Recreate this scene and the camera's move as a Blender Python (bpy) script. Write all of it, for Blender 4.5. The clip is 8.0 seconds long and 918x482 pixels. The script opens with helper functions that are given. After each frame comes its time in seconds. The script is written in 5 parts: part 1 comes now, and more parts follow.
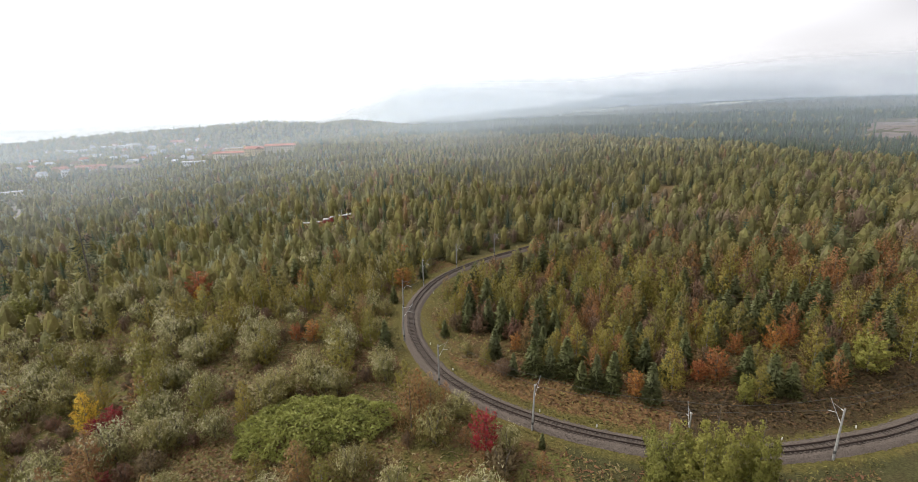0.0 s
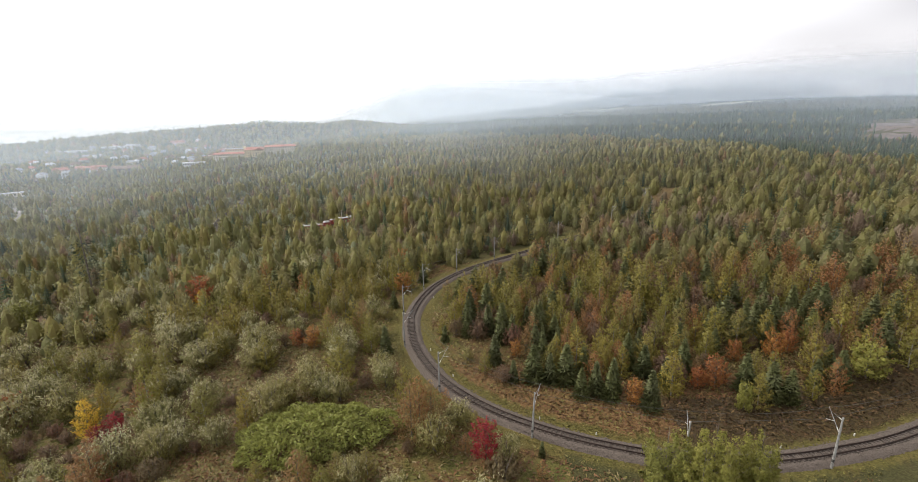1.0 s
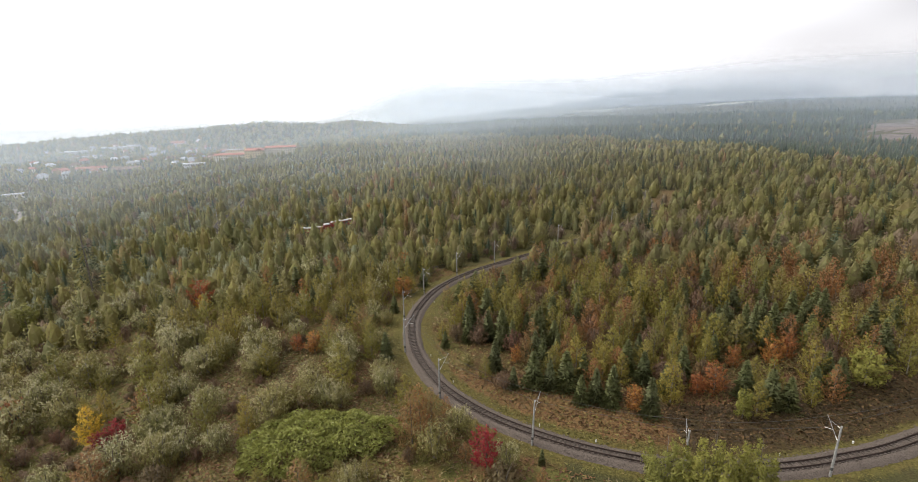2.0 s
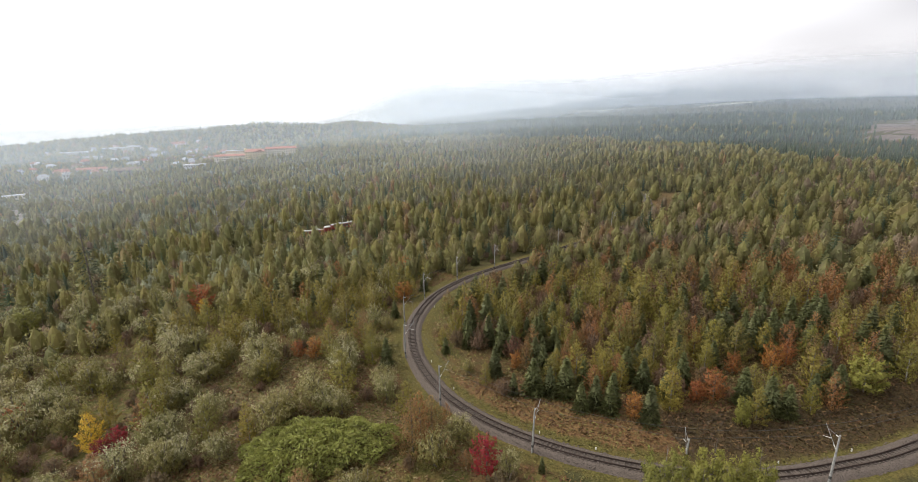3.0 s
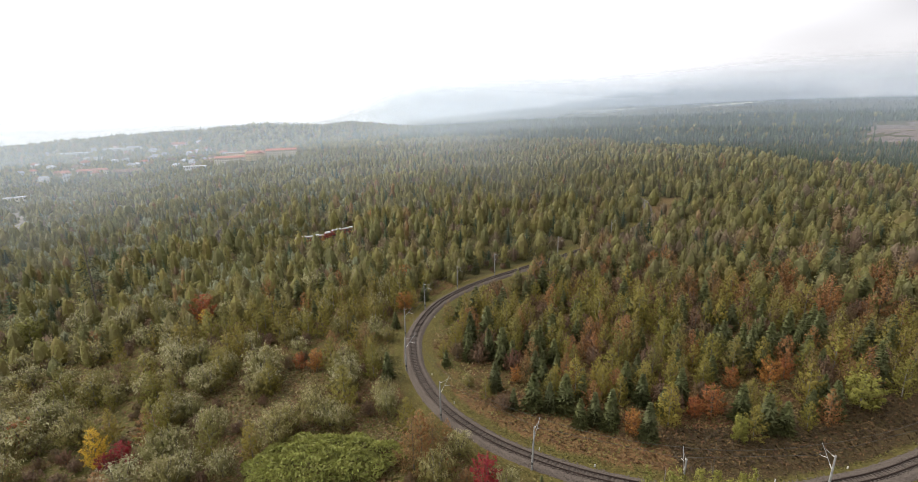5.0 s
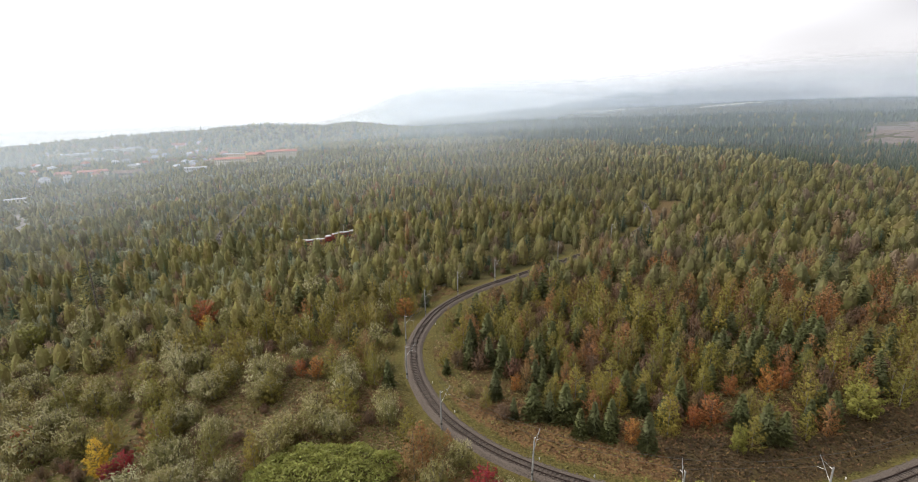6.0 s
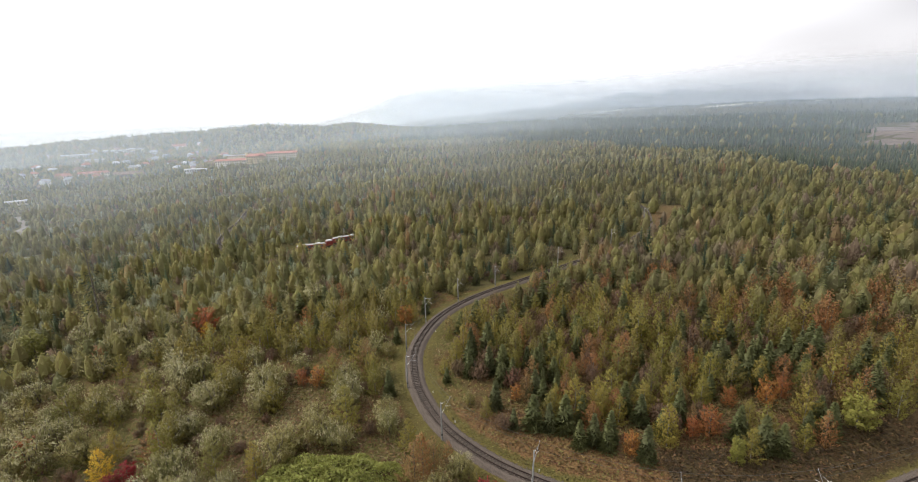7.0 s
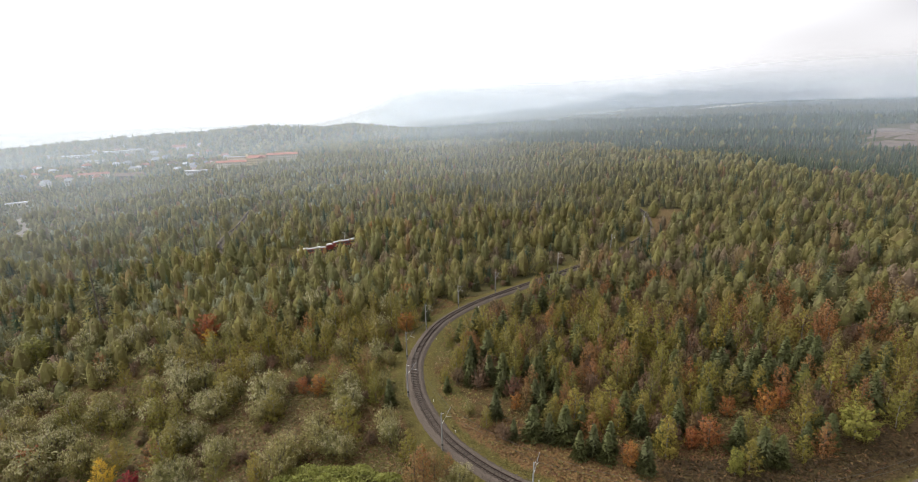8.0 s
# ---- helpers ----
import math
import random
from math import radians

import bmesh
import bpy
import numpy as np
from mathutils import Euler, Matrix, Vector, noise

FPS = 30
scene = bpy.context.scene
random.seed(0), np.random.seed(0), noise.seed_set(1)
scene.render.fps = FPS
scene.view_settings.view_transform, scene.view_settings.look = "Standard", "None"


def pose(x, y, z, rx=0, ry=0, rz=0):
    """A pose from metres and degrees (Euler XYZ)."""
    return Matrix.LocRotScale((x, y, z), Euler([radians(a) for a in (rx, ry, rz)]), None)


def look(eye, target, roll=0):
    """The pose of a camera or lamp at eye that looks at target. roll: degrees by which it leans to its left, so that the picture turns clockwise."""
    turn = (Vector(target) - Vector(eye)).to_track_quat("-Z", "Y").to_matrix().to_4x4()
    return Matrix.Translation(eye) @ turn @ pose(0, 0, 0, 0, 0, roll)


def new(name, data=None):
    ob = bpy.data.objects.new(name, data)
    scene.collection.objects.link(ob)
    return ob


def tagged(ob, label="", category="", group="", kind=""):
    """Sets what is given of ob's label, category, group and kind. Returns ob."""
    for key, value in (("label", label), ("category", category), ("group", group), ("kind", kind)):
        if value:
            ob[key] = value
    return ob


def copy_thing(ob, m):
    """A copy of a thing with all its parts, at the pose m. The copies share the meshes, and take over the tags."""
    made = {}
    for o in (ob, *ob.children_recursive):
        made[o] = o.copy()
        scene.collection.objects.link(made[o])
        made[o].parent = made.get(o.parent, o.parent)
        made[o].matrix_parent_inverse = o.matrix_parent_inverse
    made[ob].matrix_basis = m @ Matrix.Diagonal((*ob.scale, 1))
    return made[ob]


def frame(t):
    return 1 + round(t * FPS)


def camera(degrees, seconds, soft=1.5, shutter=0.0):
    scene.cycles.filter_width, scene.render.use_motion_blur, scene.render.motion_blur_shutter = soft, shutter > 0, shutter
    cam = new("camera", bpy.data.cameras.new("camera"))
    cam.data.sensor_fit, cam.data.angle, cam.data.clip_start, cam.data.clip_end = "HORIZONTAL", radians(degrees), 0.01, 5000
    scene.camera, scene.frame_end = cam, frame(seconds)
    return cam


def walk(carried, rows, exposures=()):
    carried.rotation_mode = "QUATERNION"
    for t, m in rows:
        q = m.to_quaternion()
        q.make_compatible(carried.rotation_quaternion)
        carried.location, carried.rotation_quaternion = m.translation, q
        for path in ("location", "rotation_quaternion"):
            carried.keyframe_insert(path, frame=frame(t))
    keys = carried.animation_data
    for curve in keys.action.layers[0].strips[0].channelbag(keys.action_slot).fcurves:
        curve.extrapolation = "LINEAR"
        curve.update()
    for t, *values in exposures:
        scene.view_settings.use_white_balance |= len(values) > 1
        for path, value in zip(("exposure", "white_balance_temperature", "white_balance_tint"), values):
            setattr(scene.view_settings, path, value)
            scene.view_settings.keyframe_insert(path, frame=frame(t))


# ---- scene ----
cam = camera(87.0, 8.0, soft=0.8)
EYE, TILT, LEAN = 44.5, -14.799, 1.362
# seconds, metres right, ahead and up from the first eye, then yaw, pitch and lean in degrees
ROWS = [
    (0.0, 0.003, 0.000, 0.000, -0.001, -0.000, 0.000),
    (0.5, -0.018, 0.007, 0.628, -0.018, 0.021, -0.014),
    (1.0, -0.003, 0.001, 1.277, -0.003, 0.011, -0.005),
    (1.5, 0.000, 0.018, 1.906, 0.004, 0.010, -0.010),
    (3.0, 0.007, -0.010, 3.847, 0.040, 0.027, 0.008),
    (3.5, -0.001, -0.009, 4.545, 0.047, -0.003, 0.009),
    (4.0, 0.002, -0.008, 5.275, 0.044, -0.027, 0.011),
    (4.5, -0.005, -0.007, 6.048, 0.034, -0.012, -0.007),
    (6.0, -0.012, -0.025, 8.794, 0.067, -0.010, -0.002),
    (6.5, -0.009, -0.001, 9.762, 0.073, -0.014, 0.015),
    (7.0, 0.003, 0.003, 10.951, 0.086, 0.004, 0.009),
    (7.5, 0.011, 0.017, 12.023, 0.089, -0.009, -0.017),
    (8.0, 0.001, 0.009, 13.000, 0.099, 0.023, -0.011),
]
walk(cam, [(t, pose(x, y, EYE + z, 90 + TILT + pitch, 0, yaw) @ pose(0, 0, 0, 0, 0, -LEAN - lean)) for t, x, y, z, yaw, pitch, lean in ROWS])

# ---- world and light ----
world = bpy.data.worlds.new("overcast_sky")
scene.world = world
world.use_nodes = True
wn, wl = world.node_tree.nodes, world.node_tree.links
wn.clear()
w_out = wn.new("ShaderNodeOutputWorld")
w_bg = wn.new("ShaderNodeBackground")
w_sky = wn.new("ShaderNodeTexSky")
w_sky.sky_type, w_sky.sun_disc = "NISHITA", False
w_sky.sun_elevation, w_sky.sun_rotation = radians(45), radians(-66)
w_sky.air_density, w_sky.dust_density = 1.0, 4.0
w_str = wn.new("ShaderNodeMix")
w_str.data_type, w_str.blend_type = "RGBA", "MULTIPLY"
w_str.inputs["Factor"].default_value = 1.0
w_str.inputs["B"].default_value = (0.1, 0.1, 0.1, 1)
w_tc = wn.new("ShaderNodeTexCoord")
w_map = wn.new("ShaderNodeMapping")
w_map.inputs["Scale"].default_value = (1.0, 1.0, 3.2)
w_noise = wn.new("ShaderNodeTexNoise")
w_noise.inputs["Scale"].default_value, w_noise.inputs["Detail"].default_value = 1.7, 2.0
w_noise.inputs["Roughness"].default_value = 0.52
w_ramp = wn.new("ShaderNodeValToRGB")
w_ramp.color_ramp.elements[0].position, w_ramp.color_ramp.elements[0].color = 0.0, (0.25, 0.241, 0.252, 1)
w_ramp.color_ramp.elements[1].position, w_ramp.color_ramp.elements[1].color = 1.0, (0.98, 0.98, 0.99, 1)
w_cloud = wn.new("ShaderNodeMix")
w_cloud.data_type = "RGBA"
w_cloud.inputs["Factor"].default_value = 0.93
wl.new(w_tc.outputs["Generated"], w_map.inputs["Vector"])
wl.new(w_map.outputs["Vector"], w_noise.inputs["Vector"])
w_sep = wn.new("ShaderNodeSeparateXYZ")
w_side = wn.new("ShaderNodeMath")
w_side.operation, w_side.inputs[1].default_value = "MULTIPLY_ADD", -0.66
wl.new(w_tc.outputs["Generated"], w_sep.inputs["Vector"])
wl.new(w_sep.outputs["X"], w_side.inputs[0])
wl.new(w_noise.outputs["Fac"], w_side.inputs[2])
wl.new(w_side.outputs[0], w_ramp.inputs["Fac"])
wl.new(w_sky.outputs["Color"], w_str.inputs["A"])
wl.new(w_str.outputs["Result"], w_cloud.inputs["A"])
wl.new(w_ramp.outputs["Color"], w_cloud.inputs["B"])
wl.new(w_cloud.outputs["Result"], w_bg.inputs["Color"])
w_bg.inputs["Strength"].default_value = 2.55
wl.new(w_bg.outputs["Background"], w_out.inputs["Surface"])

sun = new("sun", bpy.data.lights.new("sun", "SUN"))
sun.data.energy, sun.data.angle, sun.data.color = 2.6, radians(14), (1.0, 0.93, 0.80)
sun.matrix_world = look((-300, 130, 330), (0, 0, 0))


# ---- materials ----
def material(name):
    m = bpy.data.materials.new(name)
    m.use_nodes = True
    m.node_tree.nodes.clear()
    n, l = m.node_tree.nodes, m.node_tree.links
    out = n.new("ShaderNodeOutputMaterial")
    return m, n, l, out


def ramp_node(n, stops):
    r = n.new("ShaderNodeValToRGB")
    els = r.color_ramp.elements
    while len(els) < len(stops):
        els.new(0.5)
    for e, (p, c) in zip(els, stops):
        e.position, e.color = p, (*c, 1)
    return r


def leaf_material(name, colours, gloss=0.05, through_light=0.3, attribute=False, rough=0.55, low=0.72, high=1.28):
    """Foliage whose hue changes from tree to tree and from leaf cluster to leaf cluster."""
    m, n, l, out = material(name)
    geo = n.new("ShaderNodeNewGeometry")
    if attribute:
        base = n.new("ShaderNodeAttribute")
        base.attribute_name = "tint"
        base_out = base.outputs["Color"]
    else:
        info = n.new("ShaderNodeObjectInfo")
        k = len(colours) - 1
        base = ramp_node(n, [(i / k, c) for i, c in enumerate(colours)])
        l.new(info.outputs["Random"], base.inputs["Fac"])
        base_out = base.outputs["Color"]
    tex = n.new("ShaderNodeTexNoise")
    tex.inputs["Scale"].default_value = 0.7
    co = n.new("ShaderNodeTexCoord")
    l.new(co.outputs["Object"], tex.inputs["Vector"])
    add = n.new("ShaderNodeMath")
    add.operation = "ADD"
    l.new(geo.outputs["Random Per Island"], add.inputs[0])
    l.new(tex.outputs["Fac"], add.inputs[1])
    val = n.new("ShaderNodeMapRange")
    val.inputs["From Min"].default_value, val.inputs["From Max"].default_value = 0.2, 1.7
    val.inputs["To Min"].default_value, val.inputs["To Max"].default_value = low, high
    l.new(add.outputs[0], val.inputs["Value"])
    hsv = n.new("ShaderNodeHueSaturation")
    l.new(base_out, hsv.inputs["Color"])
    l.new(val.outputs["Result"], hsv.inputs["Value"])
    hue = n.new("ShaderNodeMapRange")
    hue.inputs["To Min"].default_value, hue.inputs["To Max"].default_value = 0.485, 0.515
    l.new(geo.outputs["Random Per Island"], hue.inputs["Value"])
    l.new(hue.outputs["Result"], hsv.inputs["Hue"])
    dif = n.new("ShaderNodeBsdfPrincipled")
    dif.inputs["Roughness"].default_value = rough
    dif.inputs["Specular IOR Level"].default_value = gloss * 4
    tra = n.new("ShaderNodeBsdfTranslucent")
    mix = n.new("ShaderNodeMixShader")
    mix.inputs["Fac"].default_value = through_light
    l.new(hsv.outputs["Color"], dif.inputs["Base Color"])
    l.new(hsv.outputs["Color"], tra.inputs["Color"])
    l.new(dif.outputs[0], mix.inputs[1])
    l.new(tra.outputs[0], mix.inputs[2])
    l.new(mix.outputs[0], out.inputs["Surface"])
    return m


def rough_material(name, c1, c2, scale=8.0, rough=0.85, bump=0.3, metal=0.0, fine=60.0, vary=0.0, c3=None, spec=0.3):
    """A worn surface: two colours by a coarse noise, darkened grain, fine relief."""
    m, n, l, out = material(name)
    co = n.new("ShaderNodeTexCoord")
    a, b = n.new("ShaderNodeTexNoise"), n.new("ShaderNodeTexNoise")
    a.inputs["Scale"].default_value, a.inputs["Detail"].default_value = scale, 6
    b.inputs["Scale"].default_value, b.inputs["Detail"].default_value = fine, 3
    l.new(co.outputs["Object"], a.inputs["Vector"])
    l.new(co.outputs["Object"], b.inputs["Vector"])
    stops = [(0.32, c1), (0.66, c2)] if c3 is None else [(0.3, c1), (0.5, c2), (0.68, c3)]
    r = ramp_node(n, stops)
    l.new(a.outputs["Fac"], r.inputs["Fac"])
    grain = n.new("ShaderNodeMapRange")
    grain.inputs["From Min"].default_value, grain.inputs["From Max"].default_value = 0.3, 0.7
    grain.inputs["To Min"].default_value, grain.inputs["To Max"].default_value = 0.72, 1.22
    l.new(b.outputs["Fac"], grain.inputs["Value"])
    hsv = n.new("ShaderNodeHueSaturation")
    l.new(r.outputs["Color"], hsv.inputs["Color"])
    if vary:
        info = n.new("ShaderNodeObjectInfo")
        v = n.new("ShaderNodeMapRange")
        v.inputs["To Min"].default_value, v.inputs["To Max"].default_value = 1 - vary, 1 + vary
        l.new(info.outputs["Random"], v.inputs["Value"])
        mul = n.new("ShaderNodeMath")
        mul.operation = "MULTIPLY"
        l.new(v.outputs["Result"], mul.inputs[0])
        l.new(grain.outputs["Result"], mul.inputs[1])
        l.new(mul.outputs[0], hsv.inputs["Value"])
    else:
        l.new(grain.outputs["Result"], hsv.inputs["Value"])
    p = n.new("ShaderNodeBsdfPrincipled")
    p.inputs["Roughness"].default_value, p.inputs["Metallic"].default_value = rough, metal
    p.inputs["Specular IOR Level"].default_value = spec
    l.new(hsv.outputs["Color"], p.inputs["Base Color"])
    if bump:
        bp = n.new("ShaderNodeBump")
        bp.inputs["Strength"].default_value, bp.inputs["Distance"].default_value = bump, 0.05
        l.new(b.outputs["Fac"], bp.inputs["Height"])
        l.new(bp.outputs["Normal"], p.inputs["Normal"])
    l.new(p.outputs[0], out.inputs["Surface"])
    return m


def ground_material():
    """Autumn grassland: olive turf, straw and rusty bracken in patches."""
    m, n, l, out = material("autumn_ground")
    co = n.new("ShaderNodeTexCoord")
    def noise_at(scale, detail=6):
        t = n.new("ShaderNodeTexNoise")
        t.inputs["Scale"].default_value, t.inputs["Detail"].default_value = scale, detail
        l.new(co.outputs["Object"], t.inputs["Vector"])
        return t.outputs["Fac"]
    big, mid, small = noise_at(0.045), noise_at(0.35), noise_at(4.0, 4)
    s = n.new("ShaderNodeMath")
    s.operation = "ADD"
    l.new(big, s.inputs[0])
    l.new(mid, s.inputs[1])
    r = ramp_node(n, [(0.1, (0.062, 0.062, 0.018)), (0.2, (0.098, 0.086, 0.028)), (0.3, (0.102, 0.068, 0.028)), (0.4, (0.078, 0.042, 0.020))])
    half = n.new("ShaderNodeMapRange")
    half.inputs["From Max"].default_value, half.inputs["To Max"].default_value = 2.0, 2.0
    half.clamp = False
    l.new(s.outputs[0], half.inputs["Value"])
    for e, p in zip(r.color_ramp.elements, (0.36, 0.47, 0.54, 0.64)):
        e.position = p
    hf = n.new("ShaderNodeMath")
    hf.operation, hf.inputs[1].default_value = "MULTIPLY", 0.5
    l.new(s.outputs[0], hf.inputs[0])
    l.new(hf.outputs[0], r.inputs["Fac"])
    n.remove(half)
    g = n.new("ShaderNodeMapRange")
    g.inputs["From Min"].default_value, g.inputs["From Max"].default_value = 0.3, 0.7
    g.inputs["To Min"].default_value, g.inputs["To Max"].default_value = 0.55, 1.4
    l.new(small, g.inputs["Value"])
    hsv = n.new("ShaderNodeHueSaturation")
    cover = n.new("ShaderNodeAttribute")
    cover.attribute_name = "tint"
    blend = n.new("ShaderNodeMix")
    blend.data_type = "RGBA"
    l.new(cover.outputs["Alpha"], blend.inputs["Factor"])
    l.new(r.outputs["Color"], blend.inputs["A"])
    l.new(cover.outputs["Color"], blend.inputs["B"])
    l.new(blend.outputs["Result"], hsv.inputs["Color"])
    l.new(g.outputs["Result"], hsv.inputs["Value"])
    p = n.new("ShaderNodeBsdfPrincipled")
    p.inputs["Roughness"].default_value, p.inputs["Specular IOR Level"].default_value = 0.95, 0.1
    l.new(hsv.outputs["Color"], p.inputs["Base Color"])
    bp = n.new("ShaderNodeBump")
    bp.inputs["Strength"].default_value, bp.inputs["Distance"].default_value = 0.8, 0.3
    l.new(small, bp.inputs["Height"])
    l.new(bp.outputs["Normal"], p.inputs["Normal"])
    l.new(p.outputs[0], out.inputs["Surface"])
    return m


MAT = {}
MAT["ground"] = ground_material()
MAT["ballast"] = rough_material("grey_brown_ballast", (0.042, 0.033, 0.027), (0.106, 0.085, 0.070), 6.0, 0.95, 1.0, 0, 4.5, c3=(0.068, 0.053, 0.044))
MAT["rust_shade"] = rough_material("rust_and_rail_shade", (0.030, 0.022, 0.018), (0.075, 0.056, 0.046), 3.0, 0.95, 1.0, 0, 5.0)
MAT["sleeper"] = rough_material("weathered_sleeper", (0.055, 0.044, 0.037), (0.100, 0.080, 0.068), 3.0, 0.9, 0.5, 0, 30, vary=0.25)
MAT["rail"] = rough_material("rusty_rail", (0.022, 0.014, 0.011), (0.048, 0.030, 0.022), 5.0, 0.6, 0.2, 0.3, 40)
MAT["concrete"] = rough_material("weathered_concrete", (0.17, 0.166, 0.155), (0.28, 0.272, 0.255), 2.5, 0.85, 0.4, 0, 30, vary=0.12)
MAT["steel"] = rough_material("galvanised_steel", (0.22, 0.225, 0.23), (0.34, 0.345, 0.35), 4, 0.5, 0.1, 0.6, 40)
MAT["band"] = rough_material("dark_tar_band", (0.03, 0.03, 0.03), (0.06, 0.055, 0.05), 5, 0.8, 0.2)
MAT["porcelain"] = rough_material("pale_insulator", (0.45, 0.44, 0.41), (0.58, 0.57, 0.54), 5, 0.3, 0.05)
MAT["wire"] = rough_material("copper_wire_oxidised", (0.05, 0.05, 0.045), (0.09, 0.085, 0.075), 3, 0.6, 0.0, 0.4)
MAT["bark"] = rough_material("grey_brown_bark", (0.06, 0.048, 0.038), (0.17, 0.145, 0.12), 3, 0.95, 0.8, 0, 14, vary=0.25)
MAT["birchbark"] = rough_material("pale_bark", (0.09, 0.08, 0.068), (0.22, 0.205, 0.18), 2.4, 0.9, 0.5, 0, 14, vary=0.2)
MAT["birch"] = leaf_material("olive_birch_leaves", [(0.142, 0.128, 0.026), (0.182, 0.152, 0.030), (0.148, 0.122, 0.034), (0.210, 0.165, 0.032), (0.122, 0.114, 0.030)])
MAT["willow"] = leaf_material("grey_green_willow_leaves", [(0.140, 0.128, 0.036), (0.162, 0.148, 0.050), (0.146, 0.122, 0.032), (0.168, 0.152, 0.058)], gloss=0.06)
MAT["shoots"] = leaf_material("silvery_willow_shoots", [(0.27, 0.245, 0.115), (0.32, 0.295, 0.155), (0.24, 0.21, 0.085), (0.325, 0.305, 0.17)], gloss=0.08)
MAT["spruce"] = leaf_material("dark_spruce_needles", [(0.072, 0.080, 0.030), (0.100, 0.105, 0.036), (0.082, 0.086, 0.036)], through_light=0.15)
MAT["poplar"] = leaf_material("yellow_green_poplar_leaves", [(0.175, 0.168, 0.036), (0.190, 0.178, 0.038), (0.160, 0.156, 0.036)])
# needles darkened to stand out where haze should pale the woods behind
MAT["darkneedles"] = leaf_material("darkened_spruce_needles", [(0.034, 0.044, 0.024), (0.040, 0.048, 0.028)], through_light=0.1)
MAT["rust"] = leaf_material("rusty_autumn_leaves", [(0.185, 0.100, 0.040), (0.215, 0.098, 0.036), (0.175, 0.115, 0.044), (0.250, 0.112, 0.036)])
MAT["brown"] = leaf_material("brown_fading_leaves", [(0.122, 0.076, 0.044), (0.142, 0.084, 0.052), (0.114, 0.084, 0.040), (0.150, 0.074, 0.048)])
MAT["orange"] = leaf_material("orange_rowan_leaves", [(0.252, 0.076, 0.026), (0.225, 0.088, 0.030), (0.270, 0.120, 0.030)])
MAT["red"] = leaf_material("crimson_rowan_leaves", [(0.21, 0.016, 0.022), (0.18, 0.026, 0.025)])
MAT["yellow"] = leaf_material("golden_leaves", [(0.54, 0.33, 0.030), (0.48, 0.31, 0.034)])
MAT["knotweed"] = leaf_material("fresh_green_knotweed", [(0.200, 0.205, 0.052), (0.200, 0.205, 0.052)], low=0.45, high=1.5)
# far leaves get raised gloss, its sheen standing in for haze
MAT["wood"] = leaf_material("mixed_woodland", [], gloss=0.19, attribute=True, rough=0.8, low=0.78, high=1.22)
MAT["wood_near"] = leaf_material("mixed_woodland_close", [], gloss=0.10, attribute=True, rough=0.75, low=0.76, high=1.24)
MAT["grass"] = leaf_material("autumn_grass", [], attribute=True, through_light=0.2)


# ---- mesh helpers ----
def quad_mesh(name, verts, quads, mat, tint=None, smooth=False):
    """A mesh from arrays of vertices and quads, with an optional colour per vertex."""
    me = bpy.data.meshes.new(name)
    verts, quads = np.asarray(verts, dtype=np.float32), np.asarray(quads, dtype=np.int32)
    me.vertices.add(len(verts))
    me.vertices.foreach_set("co", verts.ravel())
    me.loops.add(quads.size)
    me.loops.foreach_set("vertex_index", quads.ravel())
    me.polygons.add(len(quads))
    me.polygons.foreach_set("loop_start", np.arange(0, quads.size, quads.shape[1], dtype=np.int32))
    me.update(calc_edges=True)
    if smooth:
        me.polygons.foreach_set("use_smooth", np.ones(len(quads), dtype=bool))
    if tint is not None:
        at = me.color_attributes.new("tint", "FLOAT_COLOR", "POINT")
        rgba = np.ones((len(verts), 4), dtype=np.float32)
        rgba[:, :np.shape(tint)[1]] = tint
        at.data.foreach_set("color", rgba.ravel())
    me.materials.append(mat)
    return me


def part(name, bm, mat, parent, label=""):
    """Links a bmesh as one mesh object under a thing or a part."""
    me = bpy.data.meshes.new(name)
    bm.to_mesh(me)
    bm.free()
    me.materials.append(mat)
    ob = new(name, me)
    ob.parent = parent
    return tagged(ob, label)


def box(bm, centre, size, turn=None, taper=1.0):
    vs = []
    for sz in (-0.5, 0.5):
        k = taper if sz > 0 else 1.0
        for sx, sy in ((-0.5, -0.5), (0.5, -0.5), (0.5, 0.5), (-0.5, 0.5)):
            p = Vector((sx * size[0] * k, sy * size[1] * k, sz * size[2]))
            if turn is not None:
                p = turn @ p
            vs.append(bm.verts.new(p + Vector(centre)))
    for f in ((3, 2, 1, 0), (4, 5, 6, 7), (0, 1, 5, 4), (1, 2, 6, 5), (2, 3, 7, 6), (3, 0, 4, 7)):
        bm.faces.new([vs[i] for i in f])


def tube(bm, pts, radii, seg=6):
    """A tapered tube through points."""
    rings = []
    for i, p in enumerate(pts):
        a, b = Vector(pts[max(i - 1, 0)]), Vector(pts[min(i + 1, len(pts) - 1)])
        d = (b - a).normalized()
        u = d.orthogonal().normalized()
        v = d.cross(u)
        rings.append([bm.verts.new(Vector(p) + (u * math.cos(2 * math.pi * k / seg) + v * math.sin(2 * math.pi * k / seg)) * radii[i]) for k in range(seg)])
    for r0, r1 in zip(rings, rings[1:]):
        for k in range(seg):
            bm.faces.new((r0[k], r0[(k + 1) % seg], r1[(k + 1) % seg], r1[k]))
    bm.faces.new(rings[0][::-1])
    bm.faces.new(rings[-1])


